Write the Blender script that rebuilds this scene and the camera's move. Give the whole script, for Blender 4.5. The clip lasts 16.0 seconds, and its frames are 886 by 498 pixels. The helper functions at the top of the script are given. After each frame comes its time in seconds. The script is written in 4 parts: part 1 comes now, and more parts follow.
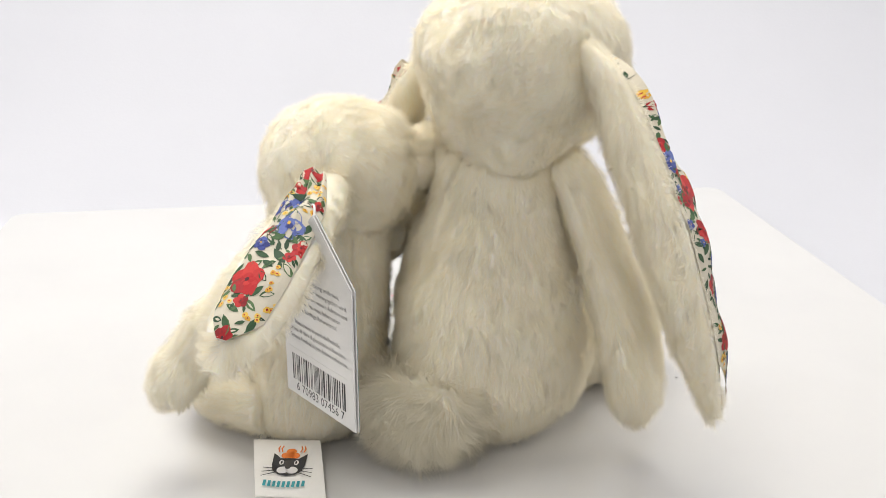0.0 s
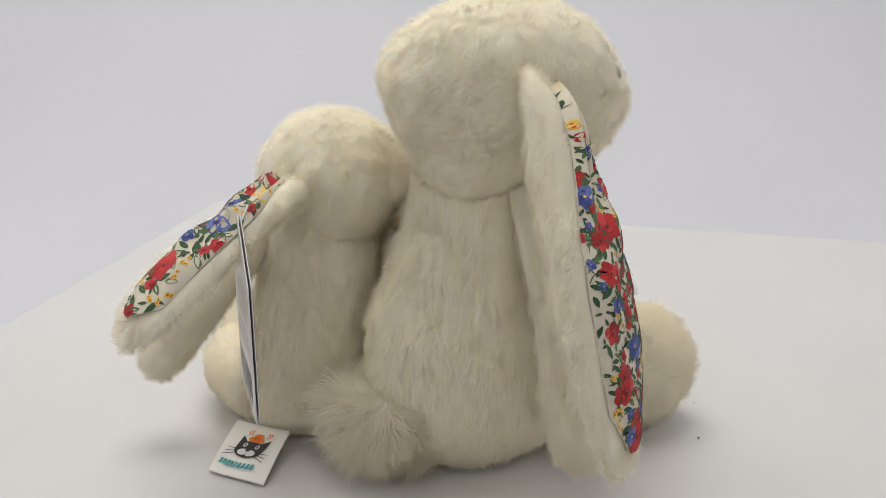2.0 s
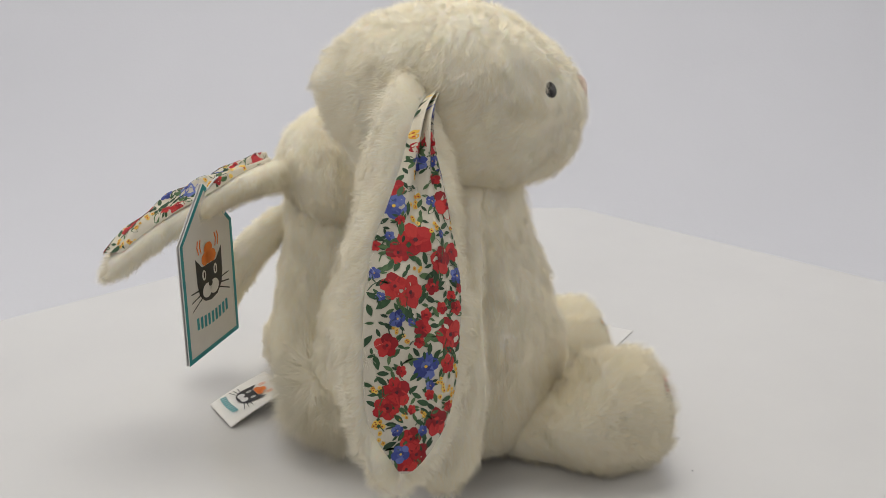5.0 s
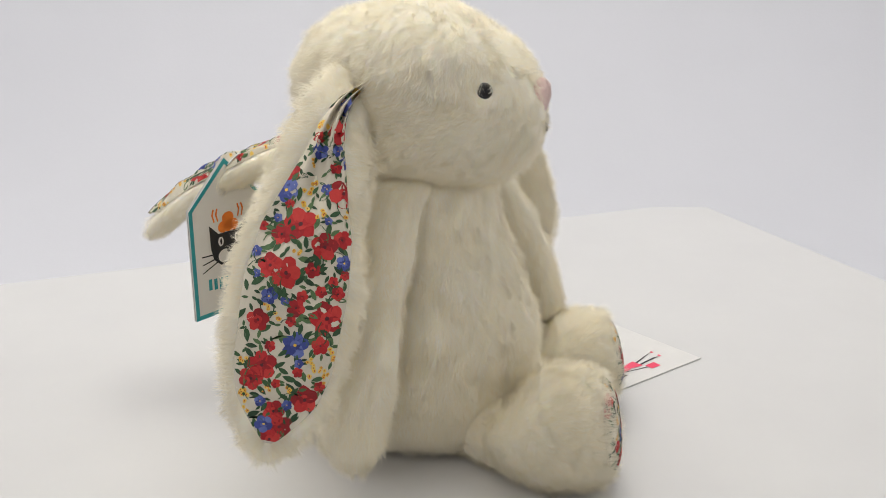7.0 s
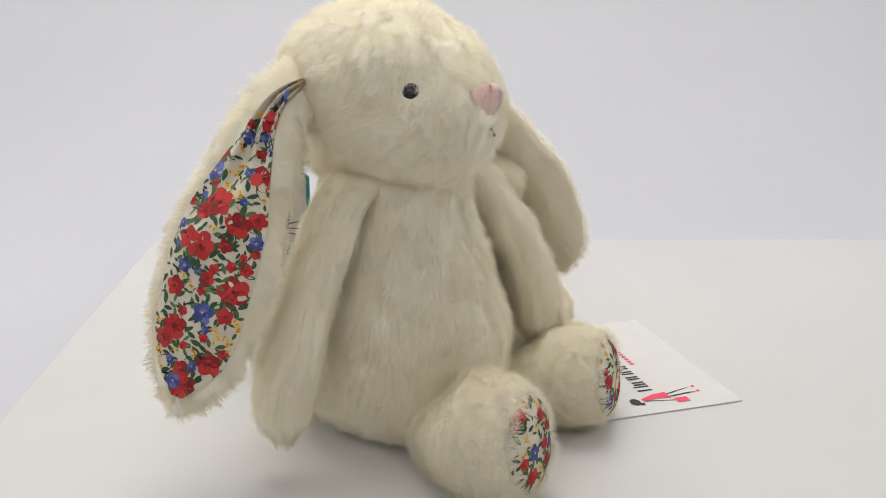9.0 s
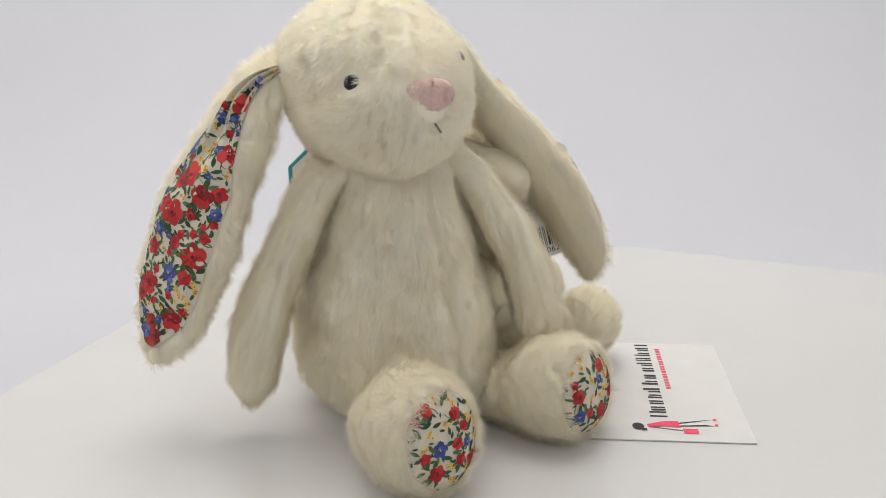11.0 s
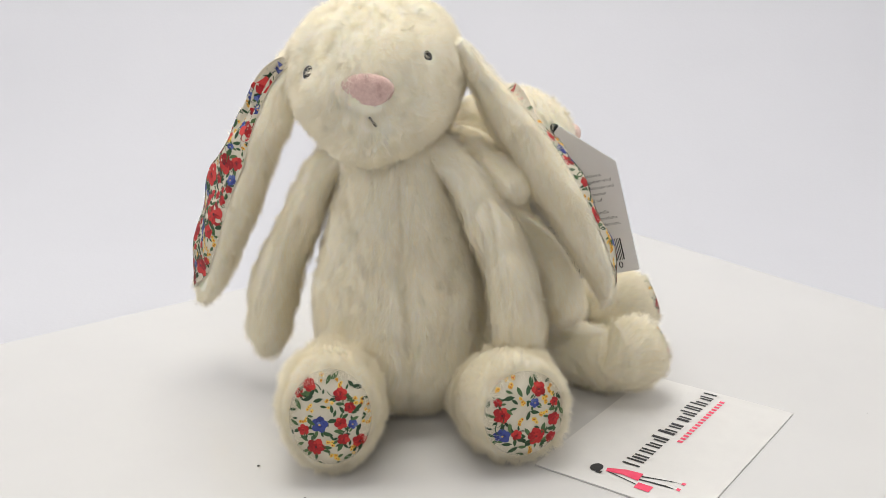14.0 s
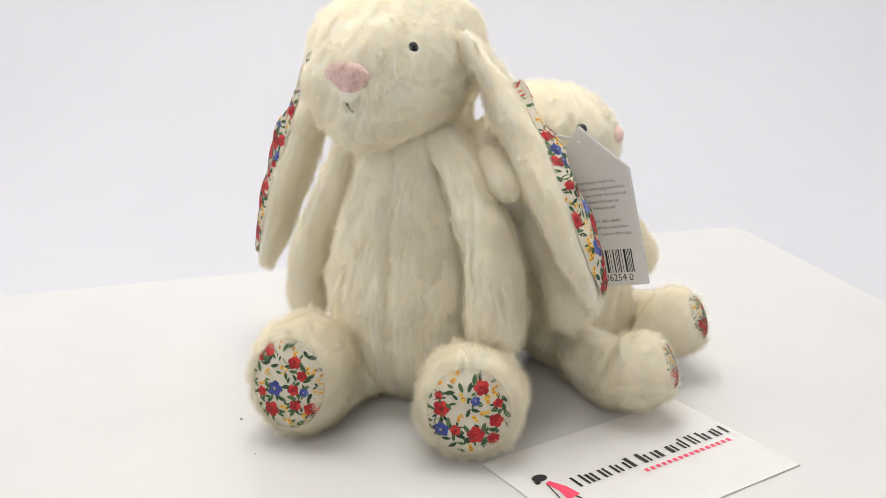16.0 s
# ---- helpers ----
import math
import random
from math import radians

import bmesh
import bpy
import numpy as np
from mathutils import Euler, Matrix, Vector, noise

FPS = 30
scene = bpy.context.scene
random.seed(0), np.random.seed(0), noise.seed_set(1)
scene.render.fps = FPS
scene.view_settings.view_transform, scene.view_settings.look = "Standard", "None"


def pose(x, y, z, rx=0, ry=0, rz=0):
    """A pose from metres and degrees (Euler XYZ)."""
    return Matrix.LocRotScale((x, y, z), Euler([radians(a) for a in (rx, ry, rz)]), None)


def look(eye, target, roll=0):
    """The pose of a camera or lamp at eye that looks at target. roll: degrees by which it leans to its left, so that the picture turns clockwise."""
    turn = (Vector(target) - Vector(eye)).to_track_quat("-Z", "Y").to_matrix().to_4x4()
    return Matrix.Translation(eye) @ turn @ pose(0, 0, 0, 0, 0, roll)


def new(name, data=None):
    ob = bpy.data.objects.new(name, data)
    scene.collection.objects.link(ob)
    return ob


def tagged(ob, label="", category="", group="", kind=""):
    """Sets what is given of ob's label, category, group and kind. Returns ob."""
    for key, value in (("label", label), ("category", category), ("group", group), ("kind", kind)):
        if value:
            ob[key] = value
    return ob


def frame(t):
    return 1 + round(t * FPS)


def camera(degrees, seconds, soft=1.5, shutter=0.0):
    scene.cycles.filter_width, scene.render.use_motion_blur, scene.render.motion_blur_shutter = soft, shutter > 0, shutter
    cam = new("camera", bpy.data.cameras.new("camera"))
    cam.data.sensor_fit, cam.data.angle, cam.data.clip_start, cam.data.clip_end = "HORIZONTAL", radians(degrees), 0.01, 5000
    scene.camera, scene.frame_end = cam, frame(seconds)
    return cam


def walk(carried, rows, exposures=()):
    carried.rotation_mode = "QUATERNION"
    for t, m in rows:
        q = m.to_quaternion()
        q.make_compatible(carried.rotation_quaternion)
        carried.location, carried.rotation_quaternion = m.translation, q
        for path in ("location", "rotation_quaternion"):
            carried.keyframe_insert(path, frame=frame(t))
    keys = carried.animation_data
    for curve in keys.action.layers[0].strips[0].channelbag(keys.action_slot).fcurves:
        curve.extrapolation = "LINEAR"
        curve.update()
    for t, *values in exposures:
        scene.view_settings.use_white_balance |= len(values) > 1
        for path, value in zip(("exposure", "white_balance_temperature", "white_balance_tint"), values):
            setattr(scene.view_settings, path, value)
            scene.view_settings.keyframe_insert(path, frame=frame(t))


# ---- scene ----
# the camera stands before a turntable and sways a little
LENS, REACH, HEIGHT = 46.13, 0.338, 0.1666
SWAY = [
    (0.0, 0.46, -19.06, -0.03), (0.5, 0.50, -19.22, 0.03), (1.0, 0.62, -19.0, -0.02), (1.5, 0.98, -18.54, -0.10),
    (2.0, 1.43, -17.98, -0.22), (2.5, 1.63, -17.69, -0.26), (3.0, 1.70, -17.62, -0.28), (3.5, 1.87, -17.59, -0.38),
    (4.7, 2.05, -17.58, -0.48), (6.0, 2.20, -17.59, -0.54), (6.5, 2.28, -17.61, -0.42), (7.0, 2.29, -17.66, -0.25),
    (7.5, 2.24, -17.62, -0.12), (8.0, 2.20, -17.58, -0.04), (8.5, 2.15, -17.46, 0.20), (9.0, 2.04, -17.52, 0.15),
    (10.2, 1.97, -17.62, 0.0), (11.5, 1.92, -17.69, -0.15), (12.0, 1.89, -17.67, -0.19), (12.5, 1.89, -17.64, -0.24),
    (13.0, 1.90, -17.63, -0.31), (13.5, 1.88, -17.58, -0.35), (14.0, 1.83, -17.56, -0.29), (14.5, 1.80, -17.58, -0.26),
    (15.0, 1.75, -17.63, -0.24), (15.5, 1.73, -17.78, -0.29), (16.0, 1.71, -17.90, -0.38),
]
EXPOSURES = [(0.0, 0.42), (0.5, 0.27), (1.0, 0.18), (1.5, 0.05), (2.0, -0.13), (2.5, -0.27), (3.0, -0.41), (3.5, -0.46), (6.0, -0.06), (7.0, 0.02), (9.0, 0.0), (11.5, -0.02), (12.5, 0.0), (14.0, 0.16), (14.5, 0.22), (16.0, 0.31)]
cam = camera(LENS, 16.0, soft=0.8)
walk(cam, [(t, pose(0, -REACH, HEIGHT, 90 + p, 0, y) @ pose(0, 0, 0, 0, 0, r)) for t, y, p, r in SWAY], EXPOSURES)

# how far the turntable has turned, in degrees
TURNED = [
    (0.0, 0.40), (0.5, 5.35), (1.0, 10.68), (1.5, 15.9), (2.0, 21.4), (2.5, 26.95), (3.0, 32.0), (3.5, 37.2), (4.7, 50.3),
    (6.0, 64.4), (6.5, 69.55), (7.0, 74.65), (7.5, 79.85), (8.0, 84.95), (8.5, 90.1), (9.0, 95.8), (10.2, 108.6),
    (11.5, 122.7), (12.0, 128.1), (12.5, 133.7), (13.0, 138.8), (13.5, 144.2), (14.0, 149.6), (14.5, 154.7), (15.0, 160.0),
    (15.5, 165.45), (16.0, 171.0),
]
RIDERS = []

# ---- light ----
world = bpy.data.worlds.new("studio_air")
scene.world = world
world.use_nodes = True
world.node_tree.nodes["Background"].inputs[0].default_value = (0.9, 0.93, 1.0, 1)
world.node_tree.nodes["Background"].inputs[1].default_value = 0.05


def softbox(name, eye, target, sx, sy, watts, colour):
    data = bpy.data.lights.new(name, "AREA")
    data.shape, data.size, data.size_y, data.energy, data.color = "RECTANGLE", sx, sy, watts, colour
    lamp = new(name, data)
    lamp.matrix_world = look(eye, target)
    return lamp


softbox("ceiling_softbox", (-0.08, 0.14, 0.80), (-0.02, 0.02, 0.05), 0.60, 0.54, 5.0, (1.0, 0.972, 0.912))
# unseen fill lamp above the camera, added to brighten the sides facing it
softbox("front_fill", (-0.12, -0.70, 0.62), (0, 0, 0.07), 0.60, 0.45, 1.7, (1.0, 0.968, 0.90))
for side, watts in ((-1, 1.4), (1, 1.45)):
    softbox("side_softbox", (0.74 * side, 0.10, 0.34), (0, 0, 0.07), 0.60, 0.56, watts, (1.0, 0.97, 0.905))


# ---- materials ----
def nodes_of(name):
    mat = bpy.data.materials.new(name)
    mat.use_nodes = True
    nt = mat.node_tree
    return mat, nt, nt.nodes["Principled BSDF"], nt.nodes["Material Output"]


def node(nt, kind, **values):
    n = nt.nodes.new(kind)
    for key, value in values.items():
        n.inputs[key].default_value = value
    return n


def ramp(nt, fac, stops):
    r = nt.nodes.new("ShaderNodeValToRGB")
    e = r.color_ramp.elements
    while len(e) < len(stops):
        e.new(0.5)
    for k, (p, c) in enumerate(stops):
        e[k].position, e[k].color = p, (*c, 1)
    nt.links.new(fac, r.inputs[0])
    return r.outputs[0]


def plain(name, lo, hi, scale=60.0, rough=0.6, bump=0.0, bump_scale=900.0, coat=0.0, sheen=0.0, metallic=0.0):
    """A surface whose colour drifts between two close tones, with fine relief."""
    mat, nt, p, out = nodes_of(name)
    tex = nt.nodes.new("ShaderNodeTexCoord")
    big = node(nt, "ShaderNodeTexNoise", Scale=scale, Detail=5.0, Roughness=0.6)
    nt.links.new(tex.outputs["Object"], big.inputs["Vector"])
    nt.links.new(ramp(nt, big.outputs["Fac"], [(0.3, lo), (0.7, hi)]), p.inputs["Base Color"])
    p.inputs["Roughness"].default_value = rough
    p.inputs["Coat Weight"].default_value = coat
    p.inputs["Sheen Weight"].default_value = sheen
    p.inputs["Metallic"].default_value = metallic
    if bump:
        fine = node(nt, "ShaderNodeTexNoise", Scale=bump_scale, Detail=3.0)
        nt.links.new(tex.outputs["Object"], fine.inputs["Vector"])
        b = node(nt, "ShaderNodeBump", Strength=bump, Distance=0.0004)
        nt.links.new(fine.outputs["Fac"], b.inputs["Height"])
        nt.links.new(b.outputs[0], p.inputs["Normal"])
    return mat


def fur_material(name, lo, hi, glow=0.28):
    """Plush pile: every tuft has its own tone, and lets a little light through."""
    mat, nt, p, out = nodes_of(name)
    geo = nt.nodes.new("ShaderNodeNewGeometry")
    tex = nt.nodes.new("ShaderNodeTexCoord")
    cloud = node(nt, "ShaderNodeTexNoise", Scale=45.0, Detail=4.0)
    nt.links.new(tex.outputs["Object"], cloud.inputs["Vector"])
    mix = nt.nodes.new("ShaderNodeMath")
    mix.operation = "MULTIPLY_ADD"
    mix.inputs[1].default_value = 0.45
    nt.links.new(geo.outputs["Random Per Island"], mix.inputs[0])
    half = nt.nodes.new("ShaderNodeMath")
    half.operation = "MULTIPLY"
    half.inputs[1].default_value = 0.4
    nt.links.new(cloud.outputs["Fac"], half.inputs[0])
    nt.links.new(half.outputs[0], mix.inputs[2])
    tone = ramp(nt, mix.outputs[0], [(0.2, lo), (0.75, hi)])
    nt.links.new(tone, p.inputs["Base Color"])
    p.inputs["Roughness"].default_value = 0.75
    p.inputs["Specular IOR Level"].default_value = 0.25
    p.inputs["Sheen Weight"].default_value = 0.4
    p.inputs["Sheen Roughness"].default_value = 0.5
    trans = nt.nodes.new("ShaderNodeBsdfTranslucent")
    nt.links.new(tone, trans.inputs["Color"])
    blend = nt.nodes.new("ShaderNodeMixShader")
    blend.inputs[0].default_value = glow
    nt.links.new(p.outputs[0], blend.inputs[1])
    nt.links.new(trans.outputs[0], blend.inputs[2])
    nt.links.new(blend.outputs[0], out.inputs["Surface"])
    return mat


def print_material(name, stops):
    """Printed colour: every petal or leaf takes a tone of its own."""
    mat, nt, p, out = nodes_of(name)
    geo = nt.nodes.new("ShaderNodeNewGeometry")
    tex = nt.nodes.new("ShaderNodeTexCoord")
    weave = node(nt, "ShaderNodeTexNoise", Scale=1400.0, Detail=2.0)
    nt.links.new(tex.outputs["Object"], weave.inputs["Vector"])
    add = nt.nodes.new("ShaderNodeMath")
    add.operation = "MULTIPLY_ADD"
    add.inputs[1].default_value = 0.75
    nt.links.new(geo.outputs["Random Per Island"], add.inputs[0])
    part_ = nt.nodes.new("ShaderNodeMath")
    part_.operation = "MULTIPLY"
    part_.inputs[1].default_value = 0.28
    nt.links.new(weave.outputs["Fac"], part_.inputs[0])
    nt.links.new(part_.outputs[0], add.inputs[2])
    nt.links.new(ramp(nt, add.outputs[0], stops), p.inputs["Base Color"])
    p.inputs["Roughness"].default_value = 0.7
    return mat


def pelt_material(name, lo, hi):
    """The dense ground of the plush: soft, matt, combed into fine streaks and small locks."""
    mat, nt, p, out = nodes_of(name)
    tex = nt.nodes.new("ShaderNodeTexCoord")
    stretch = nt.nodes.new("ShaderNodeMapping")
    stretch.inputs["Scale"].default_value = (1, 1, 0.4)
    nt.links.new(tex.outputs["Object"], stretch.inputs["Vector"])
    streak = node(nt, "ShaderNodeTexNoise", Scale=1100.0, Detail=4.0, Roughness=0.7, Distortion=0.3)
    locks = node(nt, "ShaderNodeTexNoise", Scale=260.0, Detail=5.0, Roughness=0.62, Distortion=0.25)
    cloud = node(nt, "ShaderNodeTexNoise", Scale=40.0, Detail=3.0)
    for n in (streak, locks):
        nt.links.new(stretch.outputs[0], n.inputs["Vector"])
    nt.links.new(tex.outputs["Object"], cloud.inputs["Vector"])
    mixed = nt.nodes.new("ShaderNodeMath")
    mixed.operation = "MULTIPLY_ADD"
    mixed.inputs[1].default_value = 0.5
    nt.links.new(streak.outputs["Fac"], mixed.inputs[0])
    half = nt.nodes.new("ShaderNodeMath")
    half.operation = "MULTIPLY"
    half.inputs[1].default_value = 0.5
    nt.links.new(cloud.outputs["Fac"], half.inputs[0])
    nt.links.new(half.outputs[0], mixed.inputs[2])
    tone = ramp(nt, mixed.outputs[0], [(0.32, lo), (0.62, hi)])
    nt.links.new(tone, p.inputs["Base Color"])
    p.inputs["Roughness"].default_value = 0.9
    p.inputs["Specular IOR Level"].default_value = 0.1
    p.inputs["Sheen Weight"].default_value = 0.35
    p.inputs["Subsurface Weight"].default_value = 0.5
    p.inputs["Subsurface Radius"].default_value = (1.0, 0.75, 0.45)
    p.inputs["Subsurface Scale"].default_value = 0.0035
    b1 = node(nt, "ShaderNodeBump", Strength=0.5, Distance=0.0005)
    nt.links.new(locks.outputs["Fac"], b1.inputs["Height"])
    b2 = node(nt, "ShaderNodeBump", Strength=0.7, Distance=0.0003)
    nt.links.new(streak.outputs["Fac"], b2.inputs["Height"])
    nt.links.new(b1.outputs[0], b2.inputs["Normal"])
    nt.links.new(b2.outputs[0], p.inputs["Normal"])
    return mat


# ground yellower than the pile: warm shade between tufts put into its colour
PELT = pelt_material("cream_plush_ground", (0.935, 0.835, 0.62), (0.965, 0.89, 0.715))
FUR = fur_material("cream_plush", (0.95, 0.895, 0.745), (0.985, 0.955, 0.86), 0.52)
COTTON = plain("ivory_cotton", (0.59, 0.54, 0.43), (0.67, 0.615, 0.50), 120, 0.75, 0.25, 2200)
RED = print_material("red_print", [(0.0, (0.14, 0.003, 0.007)), (0.5, (0.42, 0.008, 0.012)), (1.0, (0.60, 0.045, 0.035))])
BLUE = print_material("blue_print", [(0.0, (0.015, 0.02, 0.13)), (0.5, (0.05, 0.075, 0.30)), (1.0, (0.17, 0.22, 0.50))])
YELLOW = print_material("yellow_print", [(0.0, (0.55, 0.24, 0.02)), (0.5, (0.80, 0.50, 0.06)), (1.0, (0.85, 0.62, 0.16))])
GREEN = print_material("green_print", [(0.0, (0.008, 0.028, 0.012)), (0.5, (0.03, 0.085, 0.03)), (1.0, (0.11, 0.19, 0.07))])
DARK = print_material("dark_print", [(0.0, (0.02, 0.01, 0.012)), (1.0, (0.16, 0.01, 0.02))])
BEAD = plain("black_bead", (0.008, 0.007, 0.008), (0.014, 0.012, 0.012), 60, 0.26, 0, coat=0.0)
NOSE = plain("pink_velour", (0.66, 0.44, 0.39), (0.80, 0.58, 0.52), 900, 0.9, 0.8, 1800, sheen=0.5)
THREAD = plain("black_thread", (0.02, 0.018, 0.018), (0.04, 0.035, 0.03), 900, 0.6)
PAPER = plain("white_card_stock", (0.66, 0.65, 0.635), (0.70, 0.69, 0.67), 90, 0.45, 0.1, 1500)
SATIN = plain("white_satin_ribbon", (0.78, 0.76, 0.72), (0.84, 0.82, 0.78), 90, 0.5, 0.3, 2500)
TEAL = plain("teal_ink", (0.02, 0.26, 0.30), (0.03, 0.32, 0.36), 200, 0.5)
INK = plain("black_ink", (0.012, 0.012, 0.014), (0.025, 0.024, 0.026), 200, 0.5)
GREY_INK = plain("grey_ink", (0.13, 0.13, 0.13), (0.19, 0.19, 0.19), 300, 0.5)
ORANGE = plain("orange_ink", (0.75, 0.16, 0.015), (0.85, 0.24, 0.03), 200, 0.5)
PINK = plain("pink_ink", (0.78, 0.05, 0.12), (0.85, 0.08, 0.16), 200, 0.5)
NYLON = plain("clear_nylon", (0.75, 0.75, 0.74), (0.82, 0.82, 0.80), 300, 0.2)
ACRYLIC = plain("white_acrylic", (0.62, 0.615, 0.61), (0.65, 0.645, 0.635), 14, 0.22, 0, coat=0.15)
TENT = plain("white_tent_cloth", (0.54, 0.545, 0.585), (0.575, 0.58, 0.62), 3.0, 0.9, 0.15, 500)


# ---- mesh tools ----
def mesh_of(name, verts, faces, mats, slots=None, smooth=True, normals=None):
    me = bpy.data.meshes.new(name)
    me.from_pydata([tuple(v) for v in verts] if not isinstance(verts, np.ndarray) else verts.tolist(), [], faces)
    for m in mats:
        me.materials.append(m)
    if slots is not None:
        me.polygons.foreach_set("material_index", np.asarray(slots, dtype=np.int32))
    me.polygons.foreach_set("use_smooth", np.full(len(me.polygons), smooth))
    if normals is not None:
        a = me.attributes.new("custom_normal", "FLOAT_VECTOR", "POINT")
        a.data.foreach_set("vector", np.asarray(normals, dtype=np.float32).ravel())
    me.update()
    return me


def thing(name, base, label, category, group="", rides=True):
    ob = new(name)
    ob.location = base
    ob.empty_display_size = 0.01
    tagged(ob, label, category, group)
    if rides:
        RIDERS.append(ob)
    return ob


def part(name, verts, faces, mats, parent, label="", slots=None, smooth=True, normals=None):
    """One mesh under a thing or a part; its points are given in the turntable's space."""
    at, up = Vector(parent.location), parent.parent
    while up:
        at, up = at + up.location, up.parent
    ob = new(name, mesh_of(name, np.asarray(verts, dtype=float) - np.array(at), faces, mats, slots, smooth, normals))
    ob.parent = parent
    return tagged(ob, label)


def unit(a):
    a = np.asarray(a, dtype=float)
    return a / np.maximum(np.linalg.norm(a, axis=-1, keepdims=True), 1e-9)


def spline(points, count):
    """A smooth line through some points."""
    p = np.array(points, dtype=float)
    p = np.vstack([2 * p[0] - p[1], p, 2 * p[-1] - p[-2]])
    s = np.linspace(0, len(p) - 3 - 1e-6, count)
    i, f = s.astype(int), (s % 1)[:, None]
    a, b, c, d = p[i], p[i + 1], p[i + 2], p[i + 3]
    return 0.5 * (2 * b + (c - a) * f + (2 * a - 5 * b + 4 * c - d) * f**2 + (3 * b - a - 3 * c + d) * f**3)


def curve1(stops, s):
    return np.interp(s, [k for k, _ in stops], [v for _, v in stops])


def grid_faces(rows, cols, closed=True):
    out = []
    for i in range(rows - 1):
        for j in range(cols if closed else cols - 1):
            k = (j + 1) % cols
            out.append((i * cols + j, i * cols + k, (i + 1) * cols + k, (i + 1) * cols + j))
    return out


def waves(p, scale, seed, count=7):
    """Soft noise of about -1 to 1, from a few crossed sine waves."""
    rng = np.random.RandomState(seed)
    k = unit(rng.normal(size=(count, 3))) * rng.uniform(0.6, 1.6, (count, 1)) * (2 * np.pi / scale)
    return np.sin(p @ k.T + rng.uniform(0, 6.28, count)).sum(1) / np.sqrt(count)


def frame_of(yaw, pitch=0.0, roll=0.0):
    return np.array(pose(0, 0, 0, pitch, roll, yaw).to_3x3())


def tufted(v, out, seed, depth=0.0004):
    """Small uneven locks on a plush skin, along the given outward ways."""
    h = 0.6 * waves(v, 0.009, seed + 60) + 0.5 * waves(v, 0.0046, seed + 61)
    return v + unit(out) * 0.55 * depth * h[:, None]


def blob(centre, axes, turn, shape=None, rows=64, cols=96, lumps=0.02, seed=1, tuft=0.0006):
    """A rounded body: an ellipsoid in its own axes, reshaped by shape(unit points)."""
    a, b = np.meshgrid(np.linspace(0.03, np.pi - 0.03, rows), np.linspace(0, 2 * np.pi, cols, endpoint=False), indexing="ij")
    u = np.stack([np.sin(a) * np.cos(b), np.sin(a) * np.sin(b), np.cos(a)], -1).reshape(-1, 3)
    q = u * np.array(axes)
    if shape:
        q = shape(u, q)
    v = q @ turn.T + np.array(centre)
    v = v + (v - np.array(centre)) * lumps * waves(v, 0.03, seed)[:, None]
    v = tufted(v, v - np.array(centre), seed, tuft)
    f = [tuple(reversed(x)) for x in grid_faces(rows, cols)]
    n = len(v)
    v = np.vstack([v, v[:cols].mean(0), v[-cols:].mean(0)])
    f += [(n, j, (j + 1) % cols) for j in range(cols)]
    f += [(n + 1, n - cols + (j + 1) % cols, n - cols + j) for j in range(cols)]
    return v, f


def tube(points, widths, thicks, facing, rows=60, cols=48, cup=0.0, lumps=0.07, seed=2, tuft=0.0005):
    """A soft limb along a line: half-widths and half-thicknesses by place along it; facing: the way of its flat side."""
    s = (1 - np.cos(np.linspace(0.02, np.pi - 0.02, rows))) / 2
    line = spline(points, 200)
    along = np.r_[0, np.cumsum(np.linalg.norm(np.diff(line, axis=0), axis=1))]
    along /= along[-1]
    c = np.stack([np.interp(s, along, line[:, k]) for k in range(3)], -1)
    t = unit(np.gradient(c, axis=0))
    n = unit(np.array(facing, dtype=float) - (t @ np.array(facing, dtype=float))[:, None] * t)
    w = np.cross(t, n)
    b = np.linspace(0, 2 * np.pi, cols, endpoint=False)
    hw, ht = curve1(widths, s)[:, None], curve1(thicks, s)[:, None]
    x, y = hw * np.cos(b), ht * np.sin(b) + cup * hw * np.cos(b) ** 2
    v = (c[:, None] + w[:, None] * x[..., None] + n[:, None] * y[..., None]).reshape(-1, 3)
    mid = np.repeat(c, cols, axis=0)
    v = v + (v - mid) * lumps * waves(v, 0.025, seed)[:, None]
    v = tufted(v, v - mid, seed, tuft)
    f = [tuple(reversed(q)) for q in grid_faces(rows, cols)]
    k = len(v)
    v = np.vstack([v, c[0], c[-1]])
    f += [(k, j, (j + 1) % cols) for j in range(cols)]
    f += [(k + 1, k - cols + (j + 1) % cols, k - cols + j) for j in range(cols)]
    # turn the faces outwards
    p = v[list(f[len(f) // 3])]
    if np.dot(np.cross(p[1] - p[0], p[2] - p[0]), p[0] - mid[f[len(f) // 3][0] if f[len(f) // 3][0] < k else 0]) < 0:
        f = [tuple(reversed(q)) for q in f]
    return v, f, (s, c, t, n, w, hw[:, 0], ht[:, 0])


def tri_list(faces):
    out = []
    for f in faces:
        out.append(f[:3])
        if len(f) == 4:
            out.append((f[0], f[2], f[3]))
    return np.array(out)




